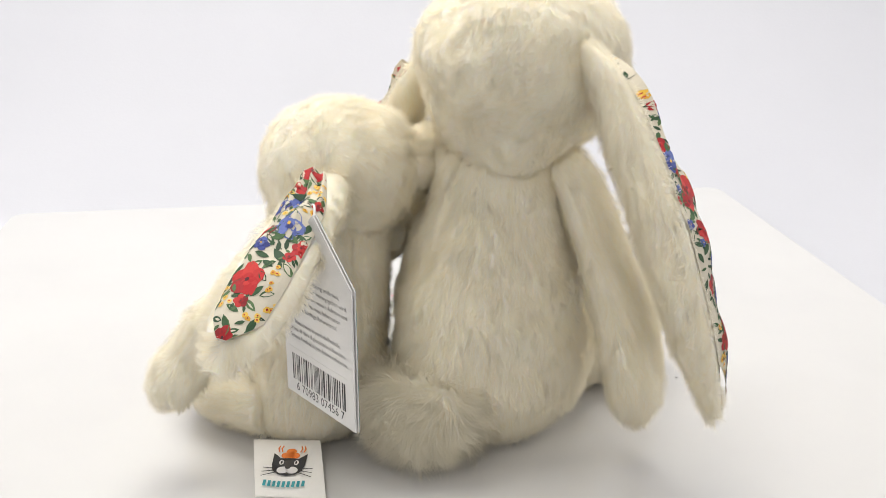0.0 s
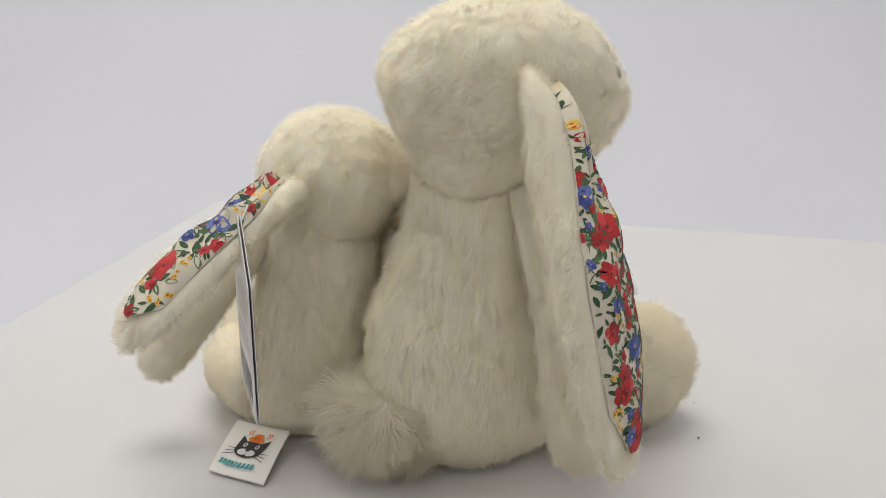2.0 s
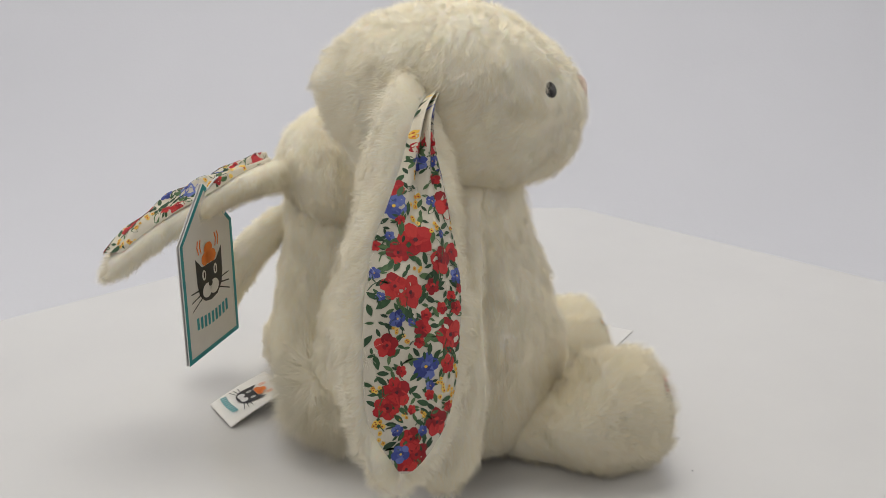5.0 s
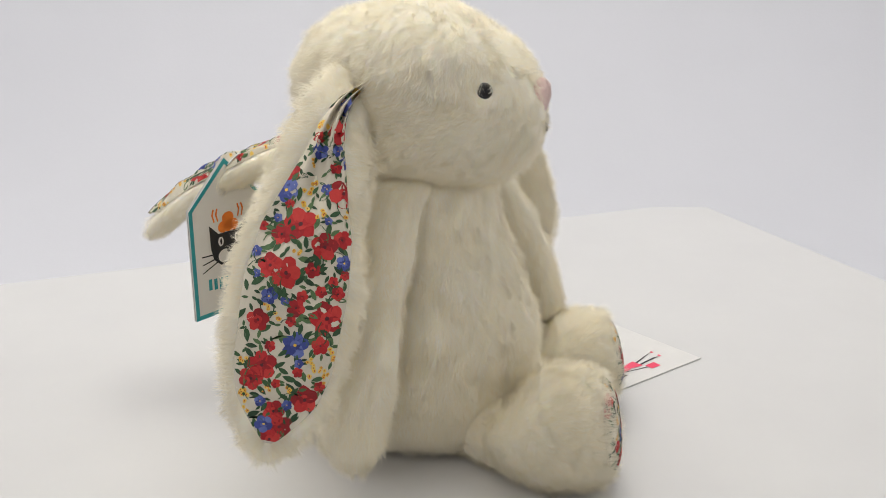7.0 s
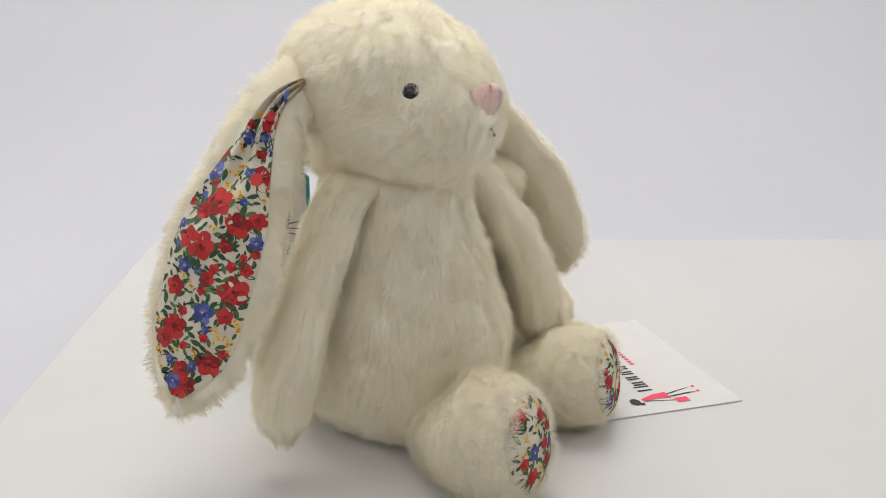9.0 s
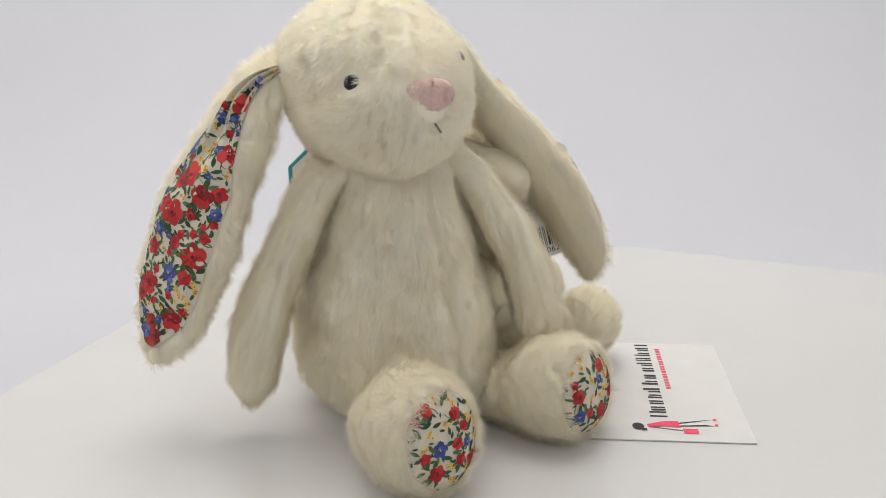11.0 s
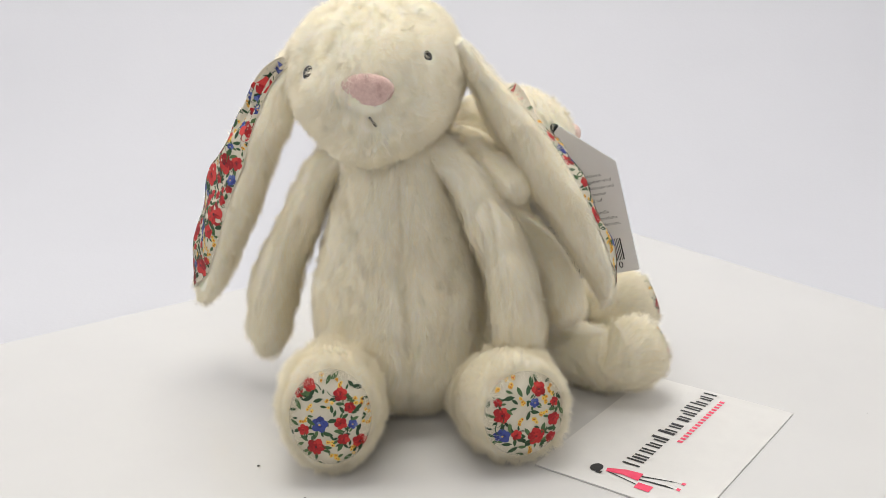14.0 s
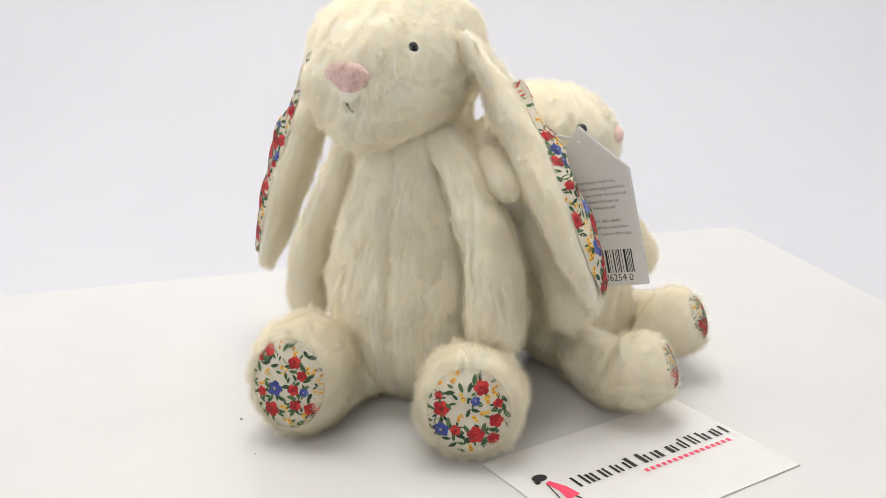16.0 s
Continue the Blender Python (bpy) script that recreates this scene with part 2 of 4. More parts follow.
def furry(verts, faces, flow, length, density, seed, lean=75.0, width=0.00009, keep=None, curl=0.5):
    """Adds pile to a skin: thin tapered tufts that lie along flow(points, normals), in locks. Returns points, faces and normals."""
    rng = np.random.RandomState(seed)
    tri = tri_list(faces)
    v = np.asarray(verts)
    a, b, c = v[tri[:, 0]], v[tri[:, 1]], v[tri[:, 2]]
    cr = np.cross(b - a, c - a)
    area = np.linalg.norm(cr, axis=1) / 2
    vn = np.zeros_like(v)
    for k in range(3):
        np.add.at(vn, tri[:, k], cr)
    vn = unit(vn)
    count = int(area.sum() * density)
    pick = rng.choice(len(tri), count, p=area / area.sum())
    r1, r2 = np.sqrt(rng.rand(count, 1)), rng.rand(count, 1)
    w0, w1, w2 = 1 - r1, r1 * (1 - r2), r1 * r2
    p = w0 * a[pick] + w1 * b[pick] + w2 * c[pick]
    n = unit(w0 * vn[tri[pick, 0]] + w1 * vn[tri[pick, 1]] + w2 * vn[tri[pick, 2]])
    ok = p[:, 2] > 0.0006
    if keep is not None:
        ok &= keep(p, n)
    p, n = p[ok], n[ok]
    count = len(p)
    g = flow(p, n)
    drawn = p * np.array([1.0, 1.0, 0.42])
    swirl = np.stack([0.3 * waves(drawn, 0.008, seed + k) + 0.8 * waves(drawn, 0.0030, seed + 10 + k) for k in range(3)], -1)
    g = unit(g) + curl * swirl + rng.normal(scale=0.22, size=(count, 3))
    g = unit(g - (g * n).sum(1, keepdims=True) * n)
    clump = waves(drawn, 0.0036, seed + 40)
    loose = np.where(rng.rand(count) < 0.12, 16.0, 0.0)
    lift = np.radians(lean - loose + 9 * waves(p, 0.008, seed + 20) + rng.normal(scale=6, size=count)).clip(0.35, 1.52)[:, None]
    size = (length * (1 + 0.30 * clump + 0.15 * waves(p, 0.012, seed + 30) + rng.normal(scale=0.16, size=count))).clip(length * 0.4, length * 1.7)[:, None]
    d1 = n * np.cos(lift * 0.75) + g * np.sin(lift * 0.75)
    d2 = n * np.cos(lift * 1.2) + g * np.sin(lift * 1.2)
    side = unit(np.cross(d1, n)) * (width * rng.uniform(0.7, 1.3, (count, 1)) / 2)
    base, mid = p - n * 0.0009, p - n * 0.0003 + d1 * size * 0.55
    tip = mid + d2 * size * 0.5
    # no tuft dips through the ground
    for q in (mid, tip):
        q[:, 2] = np.maximum(q[:, 2], 0.0004)
    points = np.stack([base - side, base + side, mid + side * 0.8, mid - side * 0.8, tip], 1).reshape(-1, 3)
    k = len(v) + 5 * np.arange(count)
    quads = np.stack([k, k + 1, k + 2, k + 3], 1)
    tris = np.stack([k + 3, k + 2, k + 4], 1)
    shade = unit(n - 0.12 * g + 0.29 * swirl + rng.normal(scale=0.12, size=(count, 3)))
    # faces look outwards
    blade = np.cross(side, d1)
    turn = (blade * n).sum(1) < 0
    quads[turn], tris[turn] = quads[turn][:, ::-1], tris[turn][:, ::-1]
    normals = np.vstack([vn, np.repeat(shade, 5, axis=0)])
    return np.vstack([v, points]), list(faces) + quads.tolist() + tris.tolist(), normals


def down_flow(ahead=(0, 0, 0)):
    d = np.array([0, 0, -1.0]) + np.array(ahead, dtype=float)
    return lambda p, n: np.tile(d, (len(p), 1))


def line_flow(line):
    """Pile that runs along a limb, from its root to its end."""
    c, t = line[1], line[2]

    def flow(p, n):
        near = ((p[:, None] - c[None]) ** 2).sum(-1).argmin(1)
        return t[near] + 0.15 * n
    return flow


def ear_flow(line):
    """Pile that runs along an ear and parts away from its lining."""
    c, t, n, w = line[1], line[2], line[3], line[4]

    def flow(p, nn):
        near = ((p[:, None] - c[None]) ** 2).sum(-1).argmin(1)
        off = p - c[near]
        side = np.sign((off * w[near]).sum(1, keepdims=True))
        front = ((off * n[near]).sum(1, keepdims=True) > -0.001) * 1.0
        return t[near] * (1 - 0.45 * front) + front * (0.9 * side * w[near] - 0.5 * n[near])
    return flow


# ---- printed cotton ----
class Print:
    """Collects cotton and the flowers printed on it; place(u, v) gives a point and its normal, u and v in metres on the cloth."""

    def __init__(self, place, seed):
        self.v, self.f, self.s, self.place, self.rng, self.layer = [], [], [], place, random.Random(seed), 0
        self.clip = lambda u, v: (u, v)

    def patch(self, outline, slot, rise):
        k = len(self.v)
        for u, v in outline:
            p, n = self.place(*self.clip(u, v))
            self.v.append(p + n * rise)
        self.f.append(tuple(range(k, k + len(outline))))
        self.s.append(slot)

    def disc(self, u, v, r, slot, rise, squash=1.0, turn=0.0, sides=9, ragged=0.12):
        c, s = math.cos(turn), math.sin(turn)
        out = []
        for i in range(sides):
            a, q = 2 * math.pi * i / sides, r * (1 + self.rng.uniform(-ragged, ragged))
            x, y = q * math.cos(a), q * squash * math.sin(a)
            out.append((u + x * c - y * s, v + x * s + y * c))
        self.patch(out, slot, rise)

    def rise(self):
        self.layer += 1
        return 0.00012 + 0.0000012 * (self.layer % 60)

    def rose(self, u, v, r, slot):
        """A round bloom: outer petals, inner petals, a dark heart."""
        turn = self.rng.uniform(0, 6.28)
        for i in range(5):
            a = turn + i * 1.2566
            self.disc(u + 0.58 * r * math.cos(a), v + 0.58 * r * math.sin(a), r * 0.56, slot, self.rise(), 0.95, a)
        h = 0.00022
        for i in range(4):
            a = turn + 0.6 + i * 1.5708
            self.disc(u + 0.26 * r * math.cos(a), v + 0.26 * r * math.sin(a), r * 0.27, slot, h + 0.00001 * i, 0.6, a + 1.57, 7)
        self.disc(u, v, r * 0.15, 3 if slot == 2 else 5, 0.0003, 1, 0, 6)

    def sprig(self, u, v, r):
        """A loose bunch of small yellow blossoms with red hearts."""
        for i in range(4):
            a, q = self.rng.uniform(0, 6.28), r * self.rng.uniform(0.3, 0.9)
            x, y = u + q * math.cos(a), v + q * math.sin(a)
            self.disc(x, y, r * 0.36, 3, self.rise(), 1, 0, 7, 0.3)
            self.disc(x, y, r * 0.11, 1, 0.00026, 1, 0, 5)

    def leaf(self, u, v, r, turn):
        out = []
        c, s = math.cos(turn), math.sin(turn)
        for x, y in ((-1, 0), (-0.5, 0.36), (0.1, 0.42), (0.6, 0.24), (1, 0), (0.6, -0.22), (0.1, -0.36), (-0.5, -0.3)):
            out.append((u + r * (x * c - y * s), v + r * (x * s + y * c)))
        self.patch(out, 4, self.rise())

    def stem(self, u, v, r, turn):
        n = 5
        out = [(u + r * i / n * math.cos(turn + 0.25 * i), v + r * i / n * math.sin(turn + 0.25 * i)) for i in range(n + 1)]
        w = 0.00016
        self.patch([(a - w, b) for a, b in out] + [(a + w, b) for a, b in reversed(out)], 4, self.rise())

    def scatter(self, inside, box, given, scale, rows):
        """The given blooms (u, v, size, kind), then more until the cloth is full, with leaves between."""
        taken = []
        for u, v, r, kind in given:
            self.bloom(u, v, r, kind)
            taken.append((u, v, r))
        rng = self.rng
        for kind, r, tries in rows:
            for _ in range(tries):
                u, v = rng.uniform(box[0], box[1]), rng.uniform(box[2], box[3])
                q = r * rng.uniform(0.8, 1.2)
                if inside(u, v, q * 0.6) and all((u - a) ** 2 + (v - b) ** 2 > (q + c) ** 2 * (0.36 if kind == "leaf" else 0.8) for a, b, c in taken):
                    self.bloom(u, v, q, kind)
                    taken.append((u, v, q))

    def bloom(self, u, v, r, kind):
        rng = self.rng
        if kind == "leaf":
            self.leaf(u, v, r, rng.uniform(0, 6.28))
        elif kind == "sprig":
            self.sprig(u, v, r)
        else:
            for i in range(4):
                a = rng.uniform(0, 6.28)
                self.leaf(u + 1.4 * r * math.cos(a), v + 1.4 * r * math.sin(a), max(r * rng.uniform(0.4, 0.62), 0.0009), a + rng.uniform(-0.6, 0.6))
            self.stem(u, v, r * 2.0, rng.uniform(0, 6.28))
            self.rose(u, v, r, 1 if kind == "red" else 2)

    def cloth(self, rows, slots=0):
        """The cotton itself, from a grid of (u, v) rows."""
        k, cols = len(self.v), len(rows[0])
        for row in rows:
            for u, v in row:
                self.v.append(self.place(u, v)[0])
        for q in grid_faces(len(rows), cols, False):
            self.f.append(tuple(k + i for i in q))
            self.s.append(0)

    def outwards(self):
        """Turns every face to the side on which the print shows."""
        out = []
        for f in self.f:
            a, b, c = (np.array(self.v[i]) for i in (f[0], f[len(f) // 3], f[2 * len(f) // 3]))
            n = np.cross(b - a, c - a)
            out.append(f if np.dot(n, self.face_way) >= 0 else tuple(reversed(f)))
        return out


PRINTS = [COTTON, RED, BLUE, YELLOW, GREEN, DARK]


def neck(q, span):
    """How the lining narrows towards the ear's root."""
    return span[2] + 2.4 * (q - span[0])


def ear_lining(name, parent, line, share, seed, blooms, scale, label, span=(0.07, 0.965, 0.18), cup=0.0):
    """The printed inside of an ear; line is what tube() gave back."""
    s, c, t, n, w, hw, ht = line
    total = np.linalg.norm(np.diff(c, axis=0), axis=1).sum()

    def place(u, v):
        q = min(max(v / total, 0.0), 1.0)
        at = lambda a: np.array([np.interp(q, s, a[:, k]) for k in range(3)])
        width, thick = np.interp(q, s, hw), np.interp(q, s, ht)
        x = max(min(u / max(width, 1e-6), 0.98), -0.98)
        # gathers that fan out from the ear's root
        xr = x / (share * min(1.0, max(neck(q, span), 0.1)))
        gather = 0.0025 * math.exp(-max(0.0, q - 0.16) / 0.17) * min(1.0, width / 0.010) * math.cos(8.2 * xr + 0.7 + 3.0 * q)
        fold = gather + 0.0011 * math.sin(x * 5.0 - q * 22) * math.exp(-((q - 0.45) / 0.22) ** 2) + 0.00045 * math.sin(q * 31 + x * 4.0)
        normal = unit(at(n) + at(w) * x * 0.5)
        return at(c) + at(w) * u + at(n) * (thick * math.sqrt(1 - x * x) + cup * width * x * x + 0.0003 + (0.0015 + fold) * max(0.0, 1 - min(abs(xr), 1.0) ** 6)), normal

    def half(v):
        q = v / total
        if not span[0] < q < span[1]:
            return 0.0
        return float(np.interp(q, s, hw)) * share * min(1.0, math.sqrt(max(0.0, (span[1] - q) / 0.10)), neck(q, span))

    pr = Print(place, seed)
    pr.face_way = n.mean(0)

    def clip(u, v):
        v = max(min(v, (span[1] - 0.008) * total), (span[0] + 0.004) * total)
        h = half(v) * 0.985
        return max(min(u, h), -h), v
    pr.clip = clip
    rows = []
    for i in range(73):
        v = (span[0] + 0.002 + (span[1] - span[0] - 0.004) * i / 72) * total
        h = half(v)
        rows.append([(h * (2 * j / 34 - 1), v) for j in range(35)])
    pr.cloth(rows)
    inside = lambda u, v, r: abs(u) + r * 0.6 < half(v) and half(v - r) > 0 and half(v + r) > 0
    widest = float(hw.max()) * share
    given = [(u * widest, v * total, r * 1.16, k) for u, v, r, k in blooms if abs(u) * widest < 1.02 * half(v * total)]
    small = 45 if blooms and scale == 1.0 else 0
    pr.scatter(inside, (-widest, widest, 0, total), given, scale,
               [("red", 0.0029 * scale, 0 if blooms else 26), ("blue", 0.0022 * scale, 4 if blooms else 24), ("red", 0.0018 * scale, 12 if blooms else 40), ("red", 0.0013 * scale, small), ("blue", 0.0012 * scale, small), ("sprig", 0.0016 * scale, 260), ("leaf", 0.0017 * scale, 420), ("leaf", 0.0011 * scale, 520)])
    return part(name, pr.v, pr.outwards(), PRINTS, parent, label, pr.s)


def sole_pad(name, parent, centre, turn, half_w, half_h, bulge, seed, scale, label, blooms=()):
    """A printed oval on the bottom of a foot; turn: its axes (across, outwards, up)."""
    x, y, z = turn[:, 0], turn[:, 1], turn[:, 2]

    def place(u, v):
        q = min((u / half_w) ** 2 + (v / half_h) ** 2, 1.0)
        return np.array(centre) + x * u + z * v + y * bulge * (1 - q * q), unit(y + x * u / half_w * 0.3 + z * v / half_h * 0.3)

    pr = Print(place, seed)
    pr.face_way = y

    def clip(u, v):
        q = math.sqrt((u / half_w) ** 2 + (v / half_h) ** 2)
        return (u / q * 0.985, v / q * 0.985) if q > 0.985 else (u, v)
    pr.clip = clip
    pr.cloth([[(half_w * r / 8 * math.cos(a * math.pi / 16), half_h * r / 8 * math.sin(a * math.pi / 16)) for a in range(33)] for r in range(9)])
    inside = lambda u, v, r: (u / (half_w - r)) ** 2 + (v / (half_h - r)) ** 2 < 1
    pr.scatter(inside, (-half_w, half_w, -half_h, half_h), [(u * 0.86 * half_w, v * 0.86 * half_h, r, k) for u, v, r, k in blooms], scale,
               [("red", 0.0016 * scale, 8), ("sprig", 0.0018 * scale, 50), ("leaf", 0.0016 * scale, 110), ("leaf", 0.0010 * scale, 90)])
    return part(name, pr.v, pr.outwards(), PRINTS, parent, label, pr.s)


# ---- the place ----
def plain_box(name, lo, hi, mat, kind="structure"):
    bm = bmesh.new()
    size = [h - l for l, h in zip(lo, hi)]
    mid = [(h + l) / 2 for l, h in zip(lo, hi)]
    bmesh.ops.create_cube(bm, size=1, matrix=Matrix.Translation(mid) @ Matrix.Diagonal((*size, 1)))
    me = bpy.data.meshes.new(name)
    bm.to_mesh(me)
    bm.free()
    me.materials.append(mat)
    return tagged(new(name, me), kind=kind)


def backdrop():
    """A cloth sweep: floor, a wide bend and the back wall in one sheet, with thickness."""
    prof = [(-0.95, 0.0), (0.20, 0.0)]
    for i in range(1, 17):
        a = i / 16 * math.pi / 2
        prof.append((0.20 + 0.30 * math.sin(a), 0.30 - 0.30 * math.cos(a)))
    prof.append((0.50, 1.0))
    v, f = [], []
    for y, z in prof:
        for x in np.linspace(-0.9, 0.9, 19):
            v.append((x, y + 0.004 * math.sin(x * 5), z - 0.0085))
    f = grid_faces(len(prof), 19, False)
    ob = new("backdrop", mesh_of("backdrop", np.array(v), f, [TENT]))
    sol = ob.modifiers.new("thickness", "SOLIDIFY")
    sol.thickness, sol.offset = 0.003, -1
    return tagged(ob, "white cloth sweep curving up behind the turntable", "backdrop", kind="structure")


backdrop()
plain_box("wall_left", (-0.93, -0.95, -0.02), (-0.90, 0.52, 1.0), TENT)
plain_box("wall_right", (0.90, -0.95, -0.02), (0.93, 0.52, 1.0), TENT)
plain_box("wall_front", (-0.93, -0.98, -0.02), (0.93, -0.95, 1.0), TENT)
plain_box("ceiling", (-0.93, -0.98, 1.0), (0.93, 0.52, 1.03), TENT)


def board():
    """A square acrylic sheet with rounded corners and edges."""
    ob = thing("board", (-0.012, 0.032, 0), "glossy white acrylic square board turning on a turntable", "board")
    half, r, turn = 0.2, 0.008, radians(8.6)
    ring = []
    for k, (sx, sy) in enumerate(((1, 1), (-1, 1), (-1, -1), (1, -1))):
        for i in range(7):
            a = math.pi / 2 * (k + i / 6)
            ring.append((sx * (half - r) + r * math.cos(a), sy * (half - r) + r * math.sin(a)))
    v, f, n = [], [], len(ring)
    for inset, z in ((0.0006, -0.0055), (0, -0.0049), (0, -0.0006), (0.0006, 0)):
        for x, y in ring:
            k = 1 - inset / half
            v.append((x * k * math.cos(turn) - y * k * math.sin(turn) - 0.012, x * k * math.sin(turn) + y * k * math.cos(turn) + 0.032, z))
    f = grid_faces(4, n) + [tuple(range(3 * n, 4 * n)), tuple(reversed(range(n)))]
    part("sheet", v, f, [ACRYLIC], ob, smooth=False)


board()


# ---- the large rabbit ----
def bead(name, at, r, parent, mat, label="", squash=(1, 1, 1)):
    v, f = blob(at, (r * squash[0], r * squash[1], r * squash[2]), np.eye(3), rows=12, cols=18, lumps=0, tuft=0)
    return part(name, v, f, [mat], parent, label)


def cord(points, r, sides=6, count=24):
    v, f, _ = tube(points, [(0, r * 0.6), (0.05, r), (0.95, r), (1, r * 0.6)], [(0, r * 0.6), (0.05, r), (0.95, r), (1, r * 0.6)], (0.3, 0.2, 1), count, sides, lumps=0, tuft=0)
    return v, f


def lathe(base, top, profile, turn, flat=1.0, rows=80, cols=120, seed=3, lumps=0.03):
    """A soft upright body: half-widths by height along a leaning axis."""
    s = np.linspace(0, 1, rows)
    c = np.array(base) + (np.array(top) - np.array(base)) * s[:, None]
    r = curve1(profile, s)
    k = np.ones(9) / 9
    r[4:-4] = np.convolve(r, k, "valid")
    b = np.linspace(0, 2 * np.pi, cols, endpoint=False)
    ring = np.stack([np.cos(b), np.sin(b) * flat, 0 * b], -1) @ turn.T
    seam = 1 - 0.06 * np.exp(-(((b - np.pi / 2) / 0.07) ** 2))
    v = (c[:, None] + (ring * seam[:, None])[None] * r[:, None, None]).reshape(-1, 3)
    v = v + (v - np.repeat(c, cols, axis=0)) * lumps * waves(v, 0.03, seed)[:, None]
    v = tufted(v, v - np.repeat(c, cols, axis=0), seed, 0.00065)
    f = grid_faces(rows, cols)
    n = len(v)
    v = np.vstack([v, c[0], c[-1]])
    f += [(n, (j + 1) % cols, j) for j in range(cols)] + [(n + 1, n - cols + j, n - cols + (j + 1) % cols) for j in range(cols)]
    return v, f


def outside(*balls):
    """True for points that no given ball (centre, radius) swallows."""
    def keep(p, n):
        ok = np.ones(len(p), dtype=bool)
        for c, r in balls:
            ok &= ((p - np.array(c)) ** 2).sum(1) > r * r
        return ok
    return keep


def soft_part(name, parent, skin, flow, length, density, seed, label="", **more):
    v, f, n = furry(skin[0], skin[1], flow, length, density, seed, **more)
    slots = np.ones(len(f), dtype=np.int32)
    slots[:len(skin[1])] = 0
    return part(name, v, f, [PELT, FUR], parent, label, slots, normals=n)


def not_lining(line, share, span):
    s, c, t, n, w, hw, ht = line

    def keep(p, nn):
        near = ((p[:, None] - c[None]) ** 2).sum(-1).argmin(1)
        off = p - c[near]
        x = np.abs((off * w[near]).sum(1)) / np.maximum(hw[near], 1e-6)
        front = (off * n[near]).sum(1) > 0
        q = s[near]
        return ~(front & (x < share * 0.93 * np.minimum(1.0, neck(q, span))) & (q > span[0]) & (q < span[1] - 0.03))
    return keep


DENSE = 6.4e6


SOLE_BLOOMS = {
    41: [(-0.30, 0.62, 0.0020, "red"), (0.85, 0.65, 0.0014, "red"), (0.30, -0.08, 0.0023, "blue"), (0.75, -0.2, 0.0016, "red"), (0.42, -0.62, 0.0025, "red"), (-0.35, -0.46, 0.0018, "red"),
         (-0.80, -0.55, 0.0022, "red"), (-0.62, -0.1, 0.0014, "blue"), (-0.55, 0.30, 0.0016, "red"), (0.05, 0.42, 0.0016, "sprig"), (0.50, 0.30, 0.0015, "sprig")],
    42: [(-0.35, 0.70, 0.0022, "red"), (0.72, 0.12, 0.0024, "red"), (0.72, -0.45, 0.0023, "blue"), (-0.22, -0.55, 0.0026, "red"), (-0.75, -0.15, 0.0021, "red"), (0.80, 0.45, 0.0012, "red"),
         (-0.80, 0.30, 0.0014, "red"), (-0.20, 0.36, 0.0014, "blue"), (0.20, -0.15, 0.0016, "sprig"), (0.2, 0.45, 0.0016, "sprig"), (-0.45, 0.12, 0.0015, "sprig")],
}


EYES = ((0.0501, -0.0144, 0.1206), (0.0203, 0.0025, 0.1256))


def foot_shape(u, q, flat=4):
    """A boot: narrow and low at the ankle, full towards the flat sole."""
    q = q.copy()
    f = np.clip(u[:, 1], 0, 0.992)
    k = (1 - f**flat) ** (1 / flat) / np.sqrt(1 - f**2)
    back = np.clip(-u[:, 1], 0, 1)
    k = k * (1 - 0.16 * back)
    q[:, 0] *= k
    q[:, 2] *= k
    q[:, 2] *= np.where(q[:, 2] > 0, 1 - 0.6 * back**0.8, 1.0)
    return q


